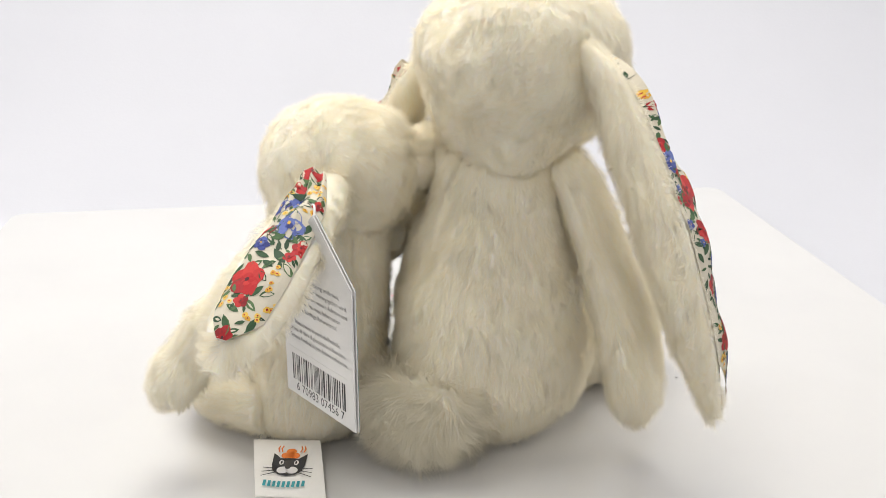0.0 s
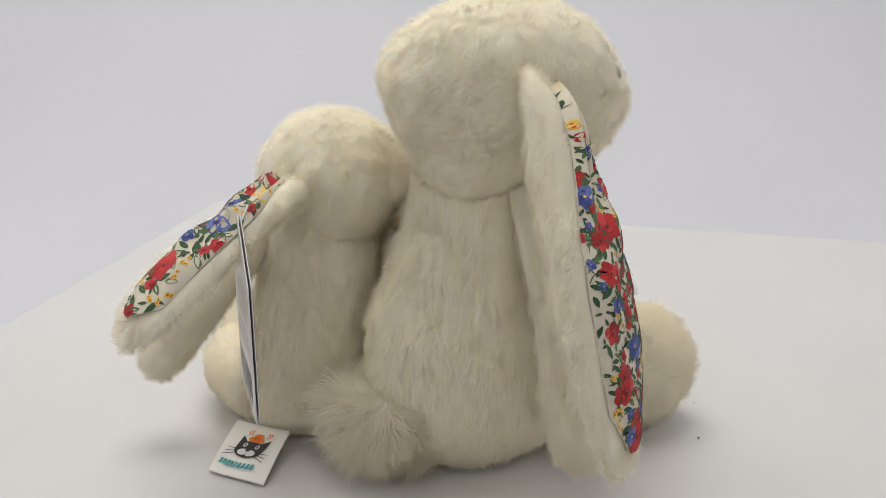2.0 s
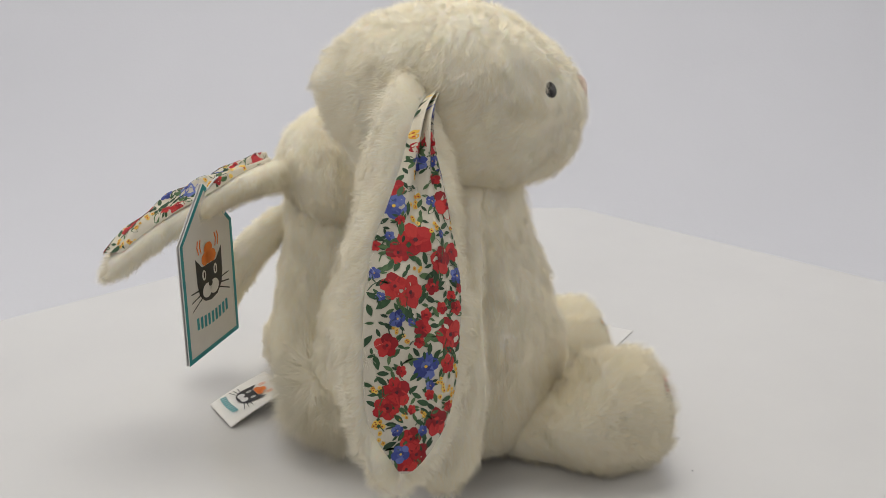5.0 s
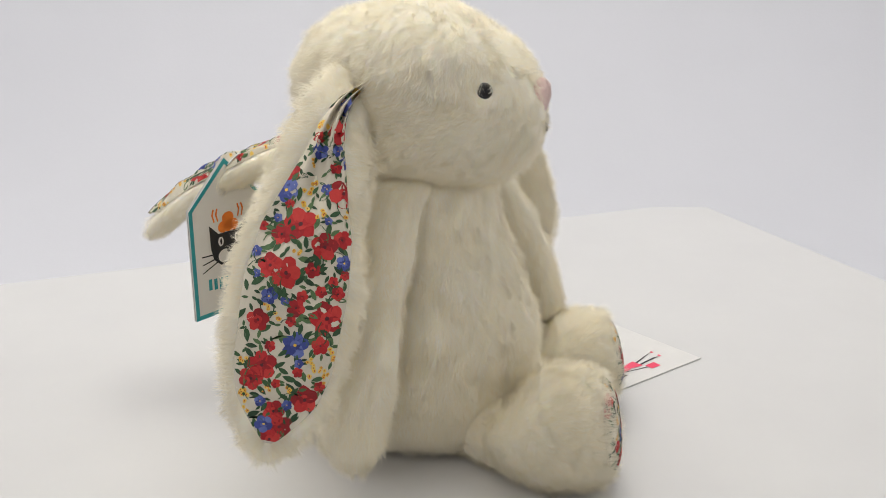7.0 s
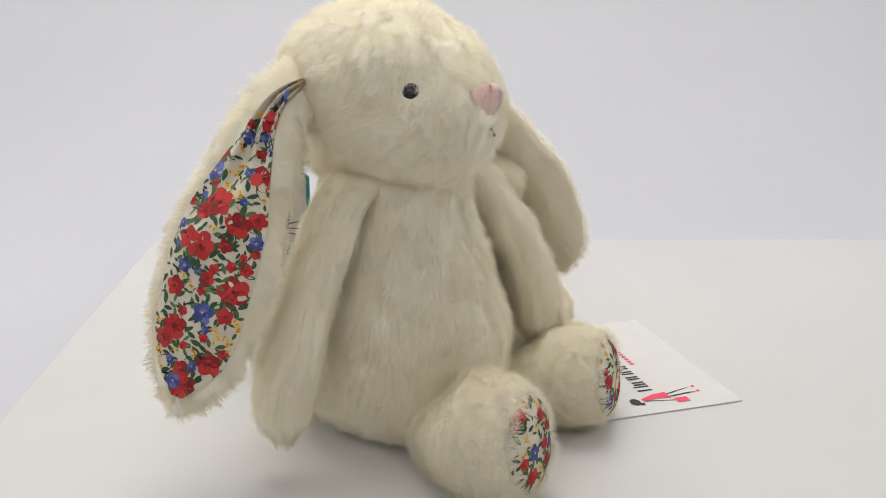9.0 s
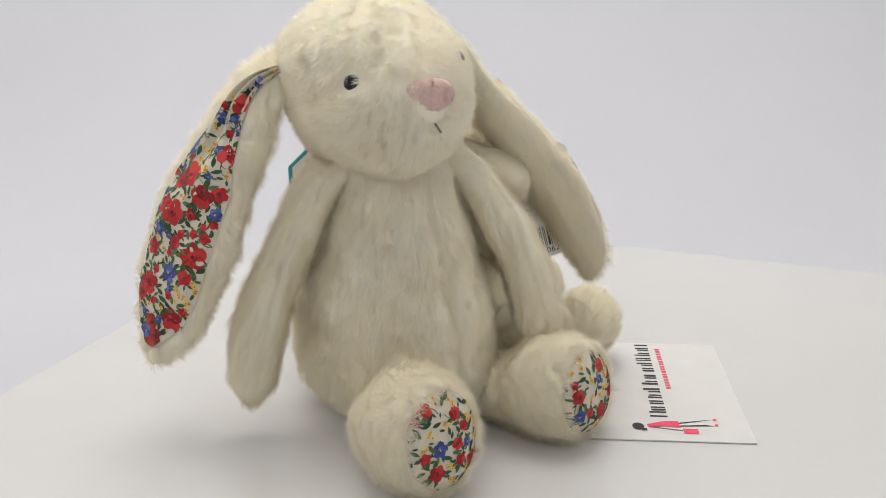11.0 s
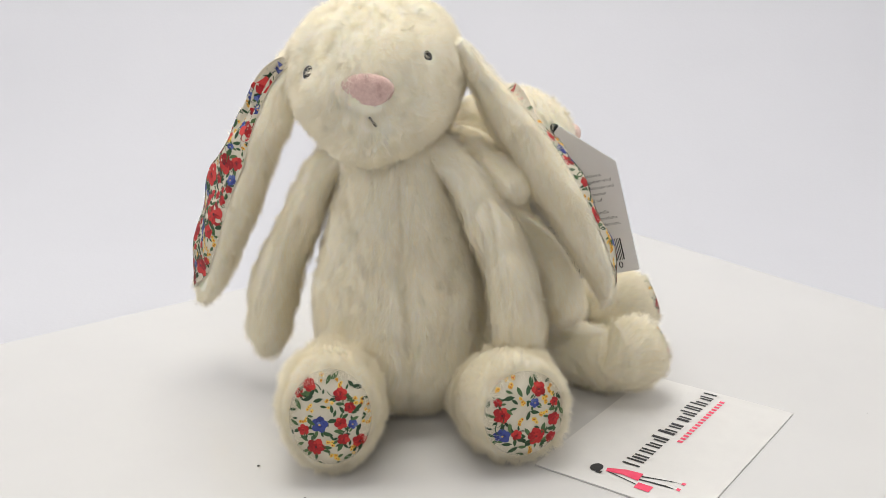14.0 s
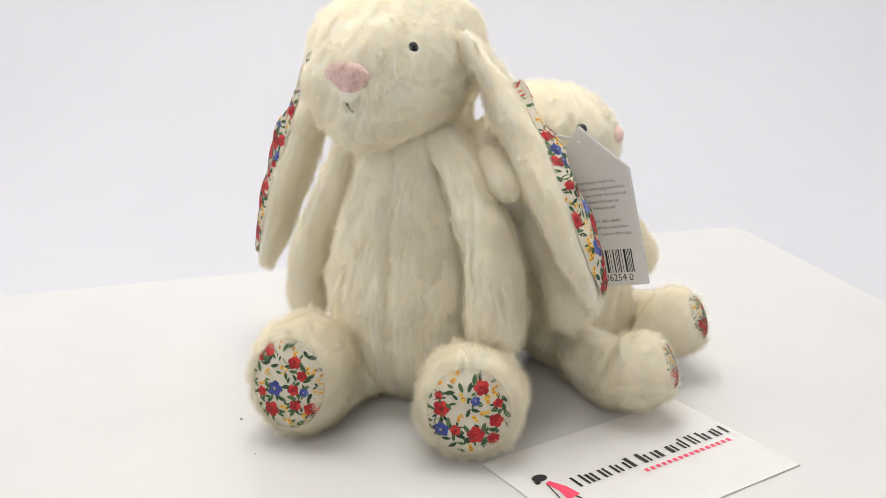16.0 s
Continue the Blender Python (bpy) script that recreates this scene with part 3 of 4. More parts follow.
def big_rabbit():
    ob = thing("plush_rabbit", (0.018, -0.022, 0), "large cream plush rabbit sitting upright with floral cotton ear linings", "plush toy")
    body_turn, head_turn = frame_of(-25), frame_of(-33, -7)
    head_c = (0.0228, -0.0256, 0.1172)
    skin = lathe((0.0138, -0.0252, 0.0008), (0.0168, -0.0262, 0.110),
                 [(0, 0.014), (0.04, 0.0235), (0.12, 0.0302), (0.25, 0.0324), (0.4, 0.0314), (0.55, 0.0270), (0.7, 0.0220), (0.84, 0.0196), (1, 0.0185)], body_turn, 1.24)
    soft_part("body", ob, skin, down_flow(), 0.0034, DENSE, 11, lean=74, keep=outside((head_c, 0.024)))

    def head_shape(u, q):
        # a full muzzle in front, a rounded crown behind
        q = q.copy()
        fwd = np.clip(u[:, 1], 0, 1)
        q[:, 2] += -0.0035 * fwd**1.5
        q[:, 0] *= 1 - 0.11 * fwd**2
        q[:, 1] = np.where(u[:, 1] > 0, q[:, 1] * (1 - 0.03 * fwd), q[:, 1])
        # the crown's seam stands a little over the cheeks; the nape runs down into the neck
        over = np.tanh((q[:, 2] - 0.0055 + 0.12 * q[:, 1]) / 0.0014)
        q[:, 0] *= 1 + 0.022 * over * np.clip(1.2 - np.abs(u[:, 1] - 0.1), 0, 1)
        nape = np.clip(0.2 - u[:, 1], 0, 1) * np.clip(-u[:, 2], 0, 1)
        q[:, 2] -= 0.0170 * nape
        q[:, 0] *= 1 - 0.30 * nape
        q[:, 1] *= 1 - 0.32 * nape
        return q

    skin = blob(head_c, (0.0292, 0.0402, 0.0268), head_turn, head_shape)
    ahead = head_turn[:, 1]
    def brow_flow(p, n):
        # the crown's pile falls over the cheek's, along a line from the ears to the eyes
        o = (p - np.array(head_c)) @ head_turn
        over = (0.5 + 0.5 * np.tanh((o[:, 2] - 0.006 + 0.12 * o[:, 1]) / 0.0012))[:, None]
        return over * (np.array([[0, 0, -0.9]]) - 0.35 * ahead[None]) + (1 - over) * (np.array([[0, 0, -0.35]]) - 0.9 * ahead[None])

    head = soft_part("head", ob, skin, brow_flow, 0.0034, DENSE, 12, lean=73,
              keep=outside((EYES[0], 0.0037), (EYES[1], 0.0034), ((0.0500, -0.0148, 0.1234), 0.0022), ((0.0200, 0.0028, 0.1284), 0.0022), ((0.0405, 0.0046, 0.1168), 0.0062)))
    # eyes, nose and mouth
    bead("eye", EYES[0], 0.0034, head, BEAD, "round black bead eye")
    bead("eye", EYES[1], 0.0029, head, BEAD, "round black bead eye")
    nose_turn = frame_of(-33, -10)
    v, f = blob((0.0407, 0.0048, 0.1168), (0.0080, 0.0034, 0.0060), nose_turn, lambda u, q: np.stack([q[:, 0] * (1 + 0.25 * u[:, 2]), q[:, 1], q[:, 2]], -1), 18, 28, 0.02, tuft=0)
    v, f, n = furry(v, f, down_flow(), 0.0008, 7e6, 19, lean=60, width=0.00018)
    part("nose", v, f, [NOSE], head, "pink velour nose", normals=n)
    v, f = cord([(0.0413, 0.0070, 0.1098), (0.0404, 0.0079, 0.1082), (0.0395, 0.0083, 0.1070)], 0.00045)
    part("mouth", v, f, [THREAD], head, "black stitched mouth")
    # ears
    wid = [(0, 0.005), (0.05, 0.0075), (0.15, 0.0095), (0.35, 0.0135), (0.6, 0.0178), (0.78, 0.0168), (0.9, 0.0120), (0.97, 0.0065), (1, 0.0018)]
    thk = [(0, 0.003), (0.12, 0.0040), (0.3, 0.0066), (0.55, 0.0080), (0.82, 0.0062), (1, 0.0018)]
    ear_r = tube([(0.0300, -0.0385, 0.1245), (0.0422, -0.0530, 0.1160), (0.0504, -0.0602, 0.0985), (0.0590, -0.0673, 0.0768), (0.0663, -0.0733, 0.0535), (0.0736, -0.0803, 0.0285)],
                 wid, thk, (0.97, -0.10, 0.15), 64, 48, cup=0.06, lumps=0.03, seed=5, tuft=0.0002)
    wid_l, thk_l = [(q, r * 0.80) for q, r in wid], [(q, r * 0.92) for q, r in thk]
    ear_l = tube([(0.0030, -0.0080, 0.1285), (-0.0080, -0.0045, 0.1120), (-0.0178, 0.0075, 0.0920), (-0.0265, 0.0186, 0.0720), (-0.0325, 0.0250, 0.0560), (-0.0350, 0.0282, 0.0425)],
                 wid_l, thk_l, (-0.90, 0.40, 0.2), 64, 48, cup=0.06, lumps=0.05, seed=6, tuft=0.0002)
    for ear, blooms, seed, start in ((ear_r, EAR_BLOOMS, 21, 0.12), (ear_l, (), 22, 0.22)):
        e = soft_part("ear", ob, ear, ear_flow(ear[2]), 0.0037, DENSE, seed, keep=not_lining(ear[2], 0.78, (start, 0.955, 0.14)), lean=72)
        ear_lining("ear_lining", e, ear[2], 0.78, seed, blooms, 1.0, "ivory cotton lining printed with red and blue flowers", (start, 0.955, 0.14), 0.06)
    # arms
    aw = [(0, 0.007), (0.1, 0.0092), (0.4, 0.0096), (0.75, 0.0114), (0.92, 0.0098), (1, 0.003)]
    at_ = [(0, 0.004), (0.1, 0.0062), (0.4, 0.0070), (0.75, 0.0085), (0.92, 0.0075), (1, 0.003)]
    arm_r = tube([(0.0240, -0.0260, 0.0960), (0.0370, -0.0375, 0.0850), (0.0490, -0.0480, 0.0560), (0.0550, -0.0530, 0.0320), (0.0570, -0.0540, 0.0130)], aw, at_, (0.8, -0.6, 0.1), seed=7)
    arm_l = tube([(0.0140, -0.0150, 0.0970), (0.0030, -0.0010, 0.0850), (-0.0040, 0.0120, 0.0620), (-0.0055, 0.0190, 0.0420), (-0.0040, 0.0230, 0.0260)], aw, at_, (-0.6, 0.8, 0.1), seed=8)
    for arm, seed in ((arm_r, 31), (arm_l, 32)):
        soft_part("arm", ob, arm, line_flow(arm[2]), 0.0034, DENSE, seed, lean=74)
    # legs and feet
    lw = [(0, 0.006), (0.1, 0.0120), (0.5, 0.0128), (0.8, 0.0150), (0.93, 0.0140), (0.98, 0.0100), (1, 0.003)]
    lt = [(0, 0.006), (0.1, 0.0125), (0.5, 0.0130), (0.8, 0.0160), (0.93, 0.0150), (0.98, 0.0110), (1, 0.003)]
    foot_balls = []
    for knee, centre, axes, yaw, seed in (
            ([(0.0300, -0.0140, 0.0140), (0.0465, -0.0030, 0.0135), (0.0575, 0.0090, 0.0180)], (0.0564, 0.0055, 0.0191), (0.0158, 0.0200, 0.0192), -24, 41),
            ([(0.0070, -0.0030, 0.0145), (0.0055, 0.0150, 0.0140), (0.0055, 0.0300, 0.0165)], (0.0045, 0.0274, 0.0168), (0.0167, 0.0200, 0.0173), -12, 42)):
        leg = tube(knee, [(q, r * 0.90) for q, r in lw], [(q, r * (0.92 if seed == 41 else 0.88)) for q, r in lt], (0, 0, 1), lumps=0.04, seed=seed)
        soft_part("leg", ob, leg, line_flow(leg[2]), 0.0034, DENSE, seed, keep=outside((centre, 0.012)))
        turn = frame_of(yaw, 8)
        skin = blob(centre, axes, turn, foot_shape, lumps=0.008, seed=seed, tuft=0.0002)
        mid = np.array(centre) + turn[:, 1] * axes[1] * 0.895
        x, y, z = turn[:, 0], turn[:, 1], turn[:, 2]

        def clear(p, n, mid=mid, x=x, y=y, z=z, axes=axes):
            o = p - mid
            return ~(((o @ y) > -0.0035) & (((o @ x) / (axes[0] * 0.76)) ** 2 + ((o @ z) / (axes[2] * 0.76)) ** 2 < 1))

        def outflow(p, n, mid=mid, y=y):
            return (p - mid) * 18 + y * 0.9
        foot = soft_part("foot", ob, skin, outflow, 0.0038, DENSE * 1.5, seed + 2, keep=clear, lean=62, width=0.00008)
        sole_pad("sole", foot, mid, turn, axes[0] * 0.80, axes[2] * 0.80, 0.0037, seed, 1.0, "ivory cotton sole printed with flowers", SOLE_BLOOMS[seed])
    # tail
    skin = blob((-0.0082, -0.0540, 0.0175), (0.0172, 0.0135, 0.0140), frame_of(-25), lumps=0.12, seed=9)
    soft_part("tail", ob, skin, lambda p, n: waves(p, 0.02, 77)[:, None] * np.array([[1.0, 0.3, 0]]) + np.array([[0, 0, -0.3]]), 0.0085, DENSE * 1.1, 51, "long-haired pompom tail", lean=60, curl=1.3, width=0.00012)
    return ob


EAR_REDS = [(0.24, 0.176, 2.9), (-0.17, 0.245, 2.5), (0.55, 0.358, 1.9), (-0.5, 0.379, 3.1), (0.16, 0.467, 3.3), (0.46, 0.496, 2.1), (-0.37, 0.506, 2.9),
            (-0.67, 0.481, 2.1), (0.55, 0.565, 2.5), (0.24, 0.575, 3.1), (-0.24, 0.559, 1.7), (-0.06, 0.645, 1.9), (-0.79, 0.601, 1.5), (-0.66, 0.658, 3.5),
            (0.6, 0.682, 2.3), (-0.62, 0.719, 1.9), (0.39, 0.78, 2.9), (0.54, 0.813, 2.5), (-0.51, 0.842, 2.9), (0.02, 0.877, 2.3), (-0.14, 0.91, 2.7),
            (-0.01, 0.942, 2.3)]
EAR_BLUES = [(0.1, 0.296, 1.7), (0.56, 0.4, 2.5), (-0.14, 0.185, 2.1), (-0.42, 0.31, 1.5), (-0.8, 0.531, 1.7), (0.47, 0.628, 1.7), (-0.15, 0.725, 2.7), (0.15, 0.91, 1.9), (0.16, 0.633, 1.0), (-0.17, 0.379, 1.2)]
EAR_BLOOMS = [(u, v, r * 0.001, "red") for u, v, r in EAR_REDS] + [(u, v, r * 0.001, "blue") for u, v, r in EAR_BLUES]
big_rabbit()


# ---- the small rabbit ----
def small_rabbit():
    ob = thing("plush_rabbit", (-0.045, -0.033, 0), "small cream plush rabbit leaning on another, one floral ear lifted", "plush toy")
    yaw = 64
    head_c = (-0.0335, -0.0325, 0.0880)
    skin = lathe((-0.0455, -0.0335, 0.0008), (-0.0365, -0.0325, 0.082),
                 [(0, 0.012), (0.05, 0.0195), (0.15, 0.0232), (0.3, 0.0235), (0.5, 0.0212), (0.7, 0.0194), (0.9, 0.0186), (1, 0.016)], frame_of(yaw), 1.0, seed=13)
    soft_part("body", ob, skin, down_flow(), 0.0032, DENSE, 61, keep=outside((head_c, 0.016)))
    turn = frame_of(yaw, 2)

    def shape(u, q):
        q = q.copy()
        q[:, 2] += -0.002 * np.clip(u[:, 1], 0, 1)
        low = np.clip(-u[:, 2], 0, 1)
        q[:, 2] -= 0.005 * low**2
        q[:, :2] *= (1 - 0.12 * low**2)[:, None]
        return q

    skin = blob(head_c, (0.0222, 0.0250, 0.0200), turn, shape, seed=14)
    ahead = turn[:, 1]
    head = soft_part("head", ob, skin, lambda p, n: -ahead[None] * 0.8 + np.array([0, 0, -0.6])[None] + 0 * p, 0.0034, DENSE, 62, lean=72)
    bead("eye", (-0.0400, -0.0125, 0.0950), 0.0020, head, BEAD, "round black bead eye")
    bead("eye", (-0.0500, -0.0385, 0.0930), 0.0018, head, BEAD, "round black bead eye")
    v, f = blob((-0.0560, -0.0225, 0.0905), (0.0048, 0.0026, 0.0032), turn, None, 14, 20, 0.02)
    part("nose", v, f, [NOSE], head, "pink velour nose")
    wid = [(0, 0.004), (0.06, 0.0058), (0.2, 0.0078), (0.45, 0.0096), (0.7, 0.0108), (0.86, 0.0097), (0.96, 0.0062), (1, 0.0016)]
    thk = [(0, 0.004), (0.1, 0.0052), (0.5, 0.0048), (0.9, 0.0040), (1, 0.0012)]
    ear_l = tube([(-0.0345, -0.0420, 0.0870), (-0.0365, -0.0655, 0.0852), (-0.0400, -0.0800, 0.0802), (-0.0465, -0.0955, 0.0715), (-0.0560, -0.1115, 0.0560)],
                 wid, thk, (-0.26, -0.74, 0.62), 60, 40, lumps=0.04, seed=15, tuft=0.0002)
    lifted = soft_part("ear", ob, ear_l, ear_flow(ear_l[2]), 0.0034, DENSE, 63, "ear lifted away with its lining up", keep=not_lining(ear_l[2], 0.72, (0.20, 0.92, 0.55)), lean=70)
    ear_lining("ear_lining", lifted, ear_l[2], 0.72, 64, SMALL_EAR_BLOOMS, 1.15, "ivory cotton lining printed with red and blue roses", (0.20, 0.92, 0.55))
    ear_r = tube([(-0.0230, -0.0310, 0.0960), (-0.0125, -0.0305, 0.0890), (-0.0060, -0.0120, 0.0880), (-0.0095, 0.0060, 0.0830), (-0.0115, 0.0120, 0.0770)],
                 [(0, 0.004), (0.2, 0.0090), (0.75, 0.0080), (0.9, 0.0064), (0.97, 0.0040), (1, 0.001)], [(0, 0.004), (0.2, 0.0080), (0.75, 0.0070), (0.9, 0.0056), (0.97, 0.0036), (1, 0.001)], (0.5, 0, 0.8), seed=16)
    soft_part("ear", ob, ear_r, line_flow(ear_r[2]), 0.0034, DENSE, 65, "ear folded against the large rabbit")
    aw = [(0, 0.003), (0.12, 0.0052), (0.5, 0.0066), (0.8, 0.0080), (0.94, 0.0064), (1, 0.002)]
    aw_r = [(0, 0.006), (0.12, 0.0092), (0.4, 0.0080), (0.8, 0.0080), (0.94, 0.0064), (1, 0.002)]
    arm_l = tube([(-0.0500, -0.0440, 0.0700), (-0.0590, -0.0520, 0.0590), (-0.0720, -0.0600, 0.0420), (-0.0850, -0.0670, 0.0240)], aw, aw, (0, 0, 1), seed=17)
    arm_r = tube([(-0.0200, -0.0260, 0.0640), (-0.0240, -0.0100, 0.0590), (-0.0310, 0.0040, 0.0450), (-0.0330, 0.0110, 0.0290)], aw_r, aw_r, (0, 0, 1), seed=18)
    for arm, seed in ((arm_l, 66), (arm_r, 67)):
        soft_part("arm", ob, arm, line_flow(arm[2]), 0.0032, DENSE, seed)
    lw = [(0, 0.005), (0.12, 0.0108), (0.6, 0.0112), (0.85, 0.0110), (0.94, 0.0095), (0.98, 0.0070), (1, 0.002)]
    for knee, centre, axes, y_, seed in (
            ([(-0.0420, -0.0150, 0.0120), (-0.0460, 0.0060, 0.0120), (-0.0530, 0.0180, 0.0140)], (-0.0525, 0.0192, 0.0165), (0.0115, 0.0140, 0.0128), 70, 71),
            ([(-0.0520, -0.0440, 0.0140), (-0.0730, -0.0350, 0.0140), (-0.0800, -0.0170, 0.0160)], (-0.0757, -0.0148, 0.0195), (0.0115, 0.0140, 0.0128), 60, 72)):
        leg = tube(knee, lw, lw, (0, 0, 1), seed=seed)
        soft_part("leg", ob, leg, line_flow(leg[2]), 0.0033, DENSE, seed, keep=outside((centre, 0.009)))
        t2 = frame_of(y_, 22)
        skin = blob(centre, axes, t2, lambda u, q: foot_shape(u, q, 2.8), lumps=0.008, seed=seed, tuft=0.0002)
        mid = np.array(centre) + t2[:, 1] * axes[1] * 0.86
        x, y, z = t2[:, 0], t2[:, 1], t2[:, 2]

        def clear(p, n, mid=mid, x=x, y=y, z=z, axes=axes):
            o = p - mid
            return ~(((o @ y) > -0.003) & (((o @ x) / (axes[0] * 0.6)) ** 2 + ((o @ z) / (axes[2] * 0.66)) ** 2 < 1))
        foot = soft_part("foot", ob, skin, lambda p, n, mid=mid, y=y: (p - mid) * 22 + y * 0.9, 0.0036, DENSE * 1.1, seed + 4, keep=clear)
        sole_pad("sole", foot, mid, t2, axes[0] * 0.66, axes[2] * 0.72, 0.0024, seed, 0.9, "ivory cotton sole printed with flowers", SOLE_BLOOMS[41][3:])
    return ob


SMALL_EAR_BLOOMS = [(u - 0.3, v, r * 0.00092, k) for u, v, r, k in (
    (0.2, 0.247, 2.6, "red"), (0.55, 0.321, 1.7, "red"), (0.98, 0.539, 3.1, "red"), (0.55, 0.718, 4.0, "red"), (0.27, 0.908, 2.6, "red"), (-0.36, 0.403, 1.2, "red"),
    (-0.34, 0.612, 1.4, "red"), (0.42, 0.388, 1.7, "blue"), (0.15, 0.509, 3.3, "blue"), (0.7, 0.6, 1.7, "blue"), (0.82, 0.804, 1.7, "sprig"), (-0.21, 0.815, 1.9, "sprig"),
    (-0.03, 0.618, 2.8, "leaf"), (0.86, 0.652, 1.4, "leaf"))]
small_rabbit()


# ---- paper ----
def slab(outline, origin, x, y, thick):
    """A flat sheet with an outline in its own plane, and a thickness along x cross y."""
    x, y = np.array(x), np.array(y)
    z = np.cross(x, y)
    n = len(outline)
    top = [np.array(origin) + x * a + y * b + z * thick for a, b in outline]
    low = [np.array(origin) + x * a + y * b for a, b in outline]
    return top + low, [tuple(range(n)), tuple(reversed(range(n, 2 * n)))] + [(n + i, n + (i + 1) % n, (i + 1) % n, i) for i in range(n)]


def rect(a, b, c, d):
    return [(a, b), (c, b), (c, d), (a, d)]


def marks(name, parent, shapes, origin, x, y, lift, mat, label=""):
    """Printed shapes, each a thin patch on a sheet."""
    v, f = [], []
    z = np.cross(x, y)
    for s in shapes:
        k = len(v)
        v += [np.array(origin) + np.array(x) * a + np.array(y) * b + z * lift for a, b in s]
        f.append(tuple(range(k, k + len(s))))
    return part(name, v, f, [mat], parent, label, smooth=False)


def lettering(name, parent, lines, size, origin, x, y, lift, mat, pitch=1.25, align="CENTER"):
    """Words in the built-in font, laid on a sheet as a mesh."""
    data = bpy.data.curves.new(name, "FONT")
    data.body, data.size, data.align_x, data.space_line, data.resolution_u = "\n".join(lines), size, align, pitch, 2
    tmp = bpy.data.objects.new(name, data)
    scene.collection.objects.link(tmp)
    me = bpy.data.meshes.new_from_object(tmp.evaluated_get(bpy.context.evaluated_depsgraph_get()))
    flat = np.empty(len(me.vertices) * 3)
    me.vertices.foreach_get("co", flat)
    flat = flat.reshape(-1, 3)
    faces = [tuple(p.vertices) for p in me.polygons]
    bpy.data.objects.remove(tmp)
    bpy.data.meshes.remove(me)
    z = np.cross(x, y)
    v = np.array(origin) + flat[:, :1] * np.array(x) + flat[:, 1:2] * np.array(y) + z * lift
    return part(name, v, faces, [mat], parent, smooth=False)


def oval(u, v, a, b, n=18):
    return [(u + a * math.cos(2 * math.pi * i / n), v + b * math.sin(2 * math.pi * i / n)) for i in range(n)]


def emblem(parent, origin, x, y, lift, k):
    """The maker's mark as plain shapes: a dark head shape, an orange cap, teal bars."""
    def scaled(shapes):
        return [[(a * k, b * k) for a, b in shape] for shape in shapes]

    head = [(-8, 0), (-7, -4), (-4, -6.6), (0, -7.4), (4, -6.6), (7, -4), (8, 0), (8.2, 8), (4.4, 4.4), (-4.4, 4.4), (-8.2, 8)]
    whiskers = [[(sx * 4.6, b), (sx * 12.0, b - 1.4 + c), (sx * 12.0, b - 1.0 + c), (sx * 4.6, b + 0.5)] for sx in (-1, 1) for b, c in ((-2.6, 1.8), (-3.8, 0.2), (-5.0, -1.4))]
    marks("emblem_head", parent, scaled([head] + whiskers), origin, x, y, lift, INK, "black emblem shape")
    marks("emblem_patch", parent, scaled([oval(-2.2, -3.6, 2.9, 2.3), oval(2.2, -3.6, 2.9, 2.3), oval(-3.6, 1.6, 1.2, 1.7, 10), oval(3.6, 1.6, 1.2, 1.7, 10)]), origin, x, y, lift + 0.00003, PAPER, "white emblem shapes")
    marks("emblem_spot", parent, scaled([oval(0, -2.0, 1.3, 0.9, 10), oval(-3.5, 1.6, 0.45, 1.2, 8), oval(3.5, 1.6, 0.45, 1.2, 8)]), origin, x, y, lift + 0.00006, INK, "black emblem spots")
    strokes = [[(sx * p, 8.6), (sx * (p + 0.8), 11.2), (sx * (p + 0.1), 13.2), (sx * (p - 0.5), 13.0), (sx * (p + 0.1), 11.1), (sx * (p - 0.5), 8.8)] for sx in (-1, 1) for p in (4.6, 6.2)]
    marks("emblem_cap", parent, scaled([oval(-2.3, 6.4, 2.2, 2.0), oval(2.3, 6.4, 2.2, 2.0), oval(0, 6.6, 2.0, 2.2), oval(0, 9.2, 2.6, 2.0)] + strokes), origin, x, y, lift + 0.00005, ORANGE, "orange emblem shapes")
    bars = []
    for i in range(9):
        rise_ = 0.05 * (i - 4) ** 2 - 0.3
        bars.append(rect(-10 + 2.3 * i, -14.6 + rise_, -8.6 + 2.3 * i, -10.8 + rise_))
    marks("emblem_bars", parent, scaled(bars), origin, x, y, lift, TEAL, "teal bars")


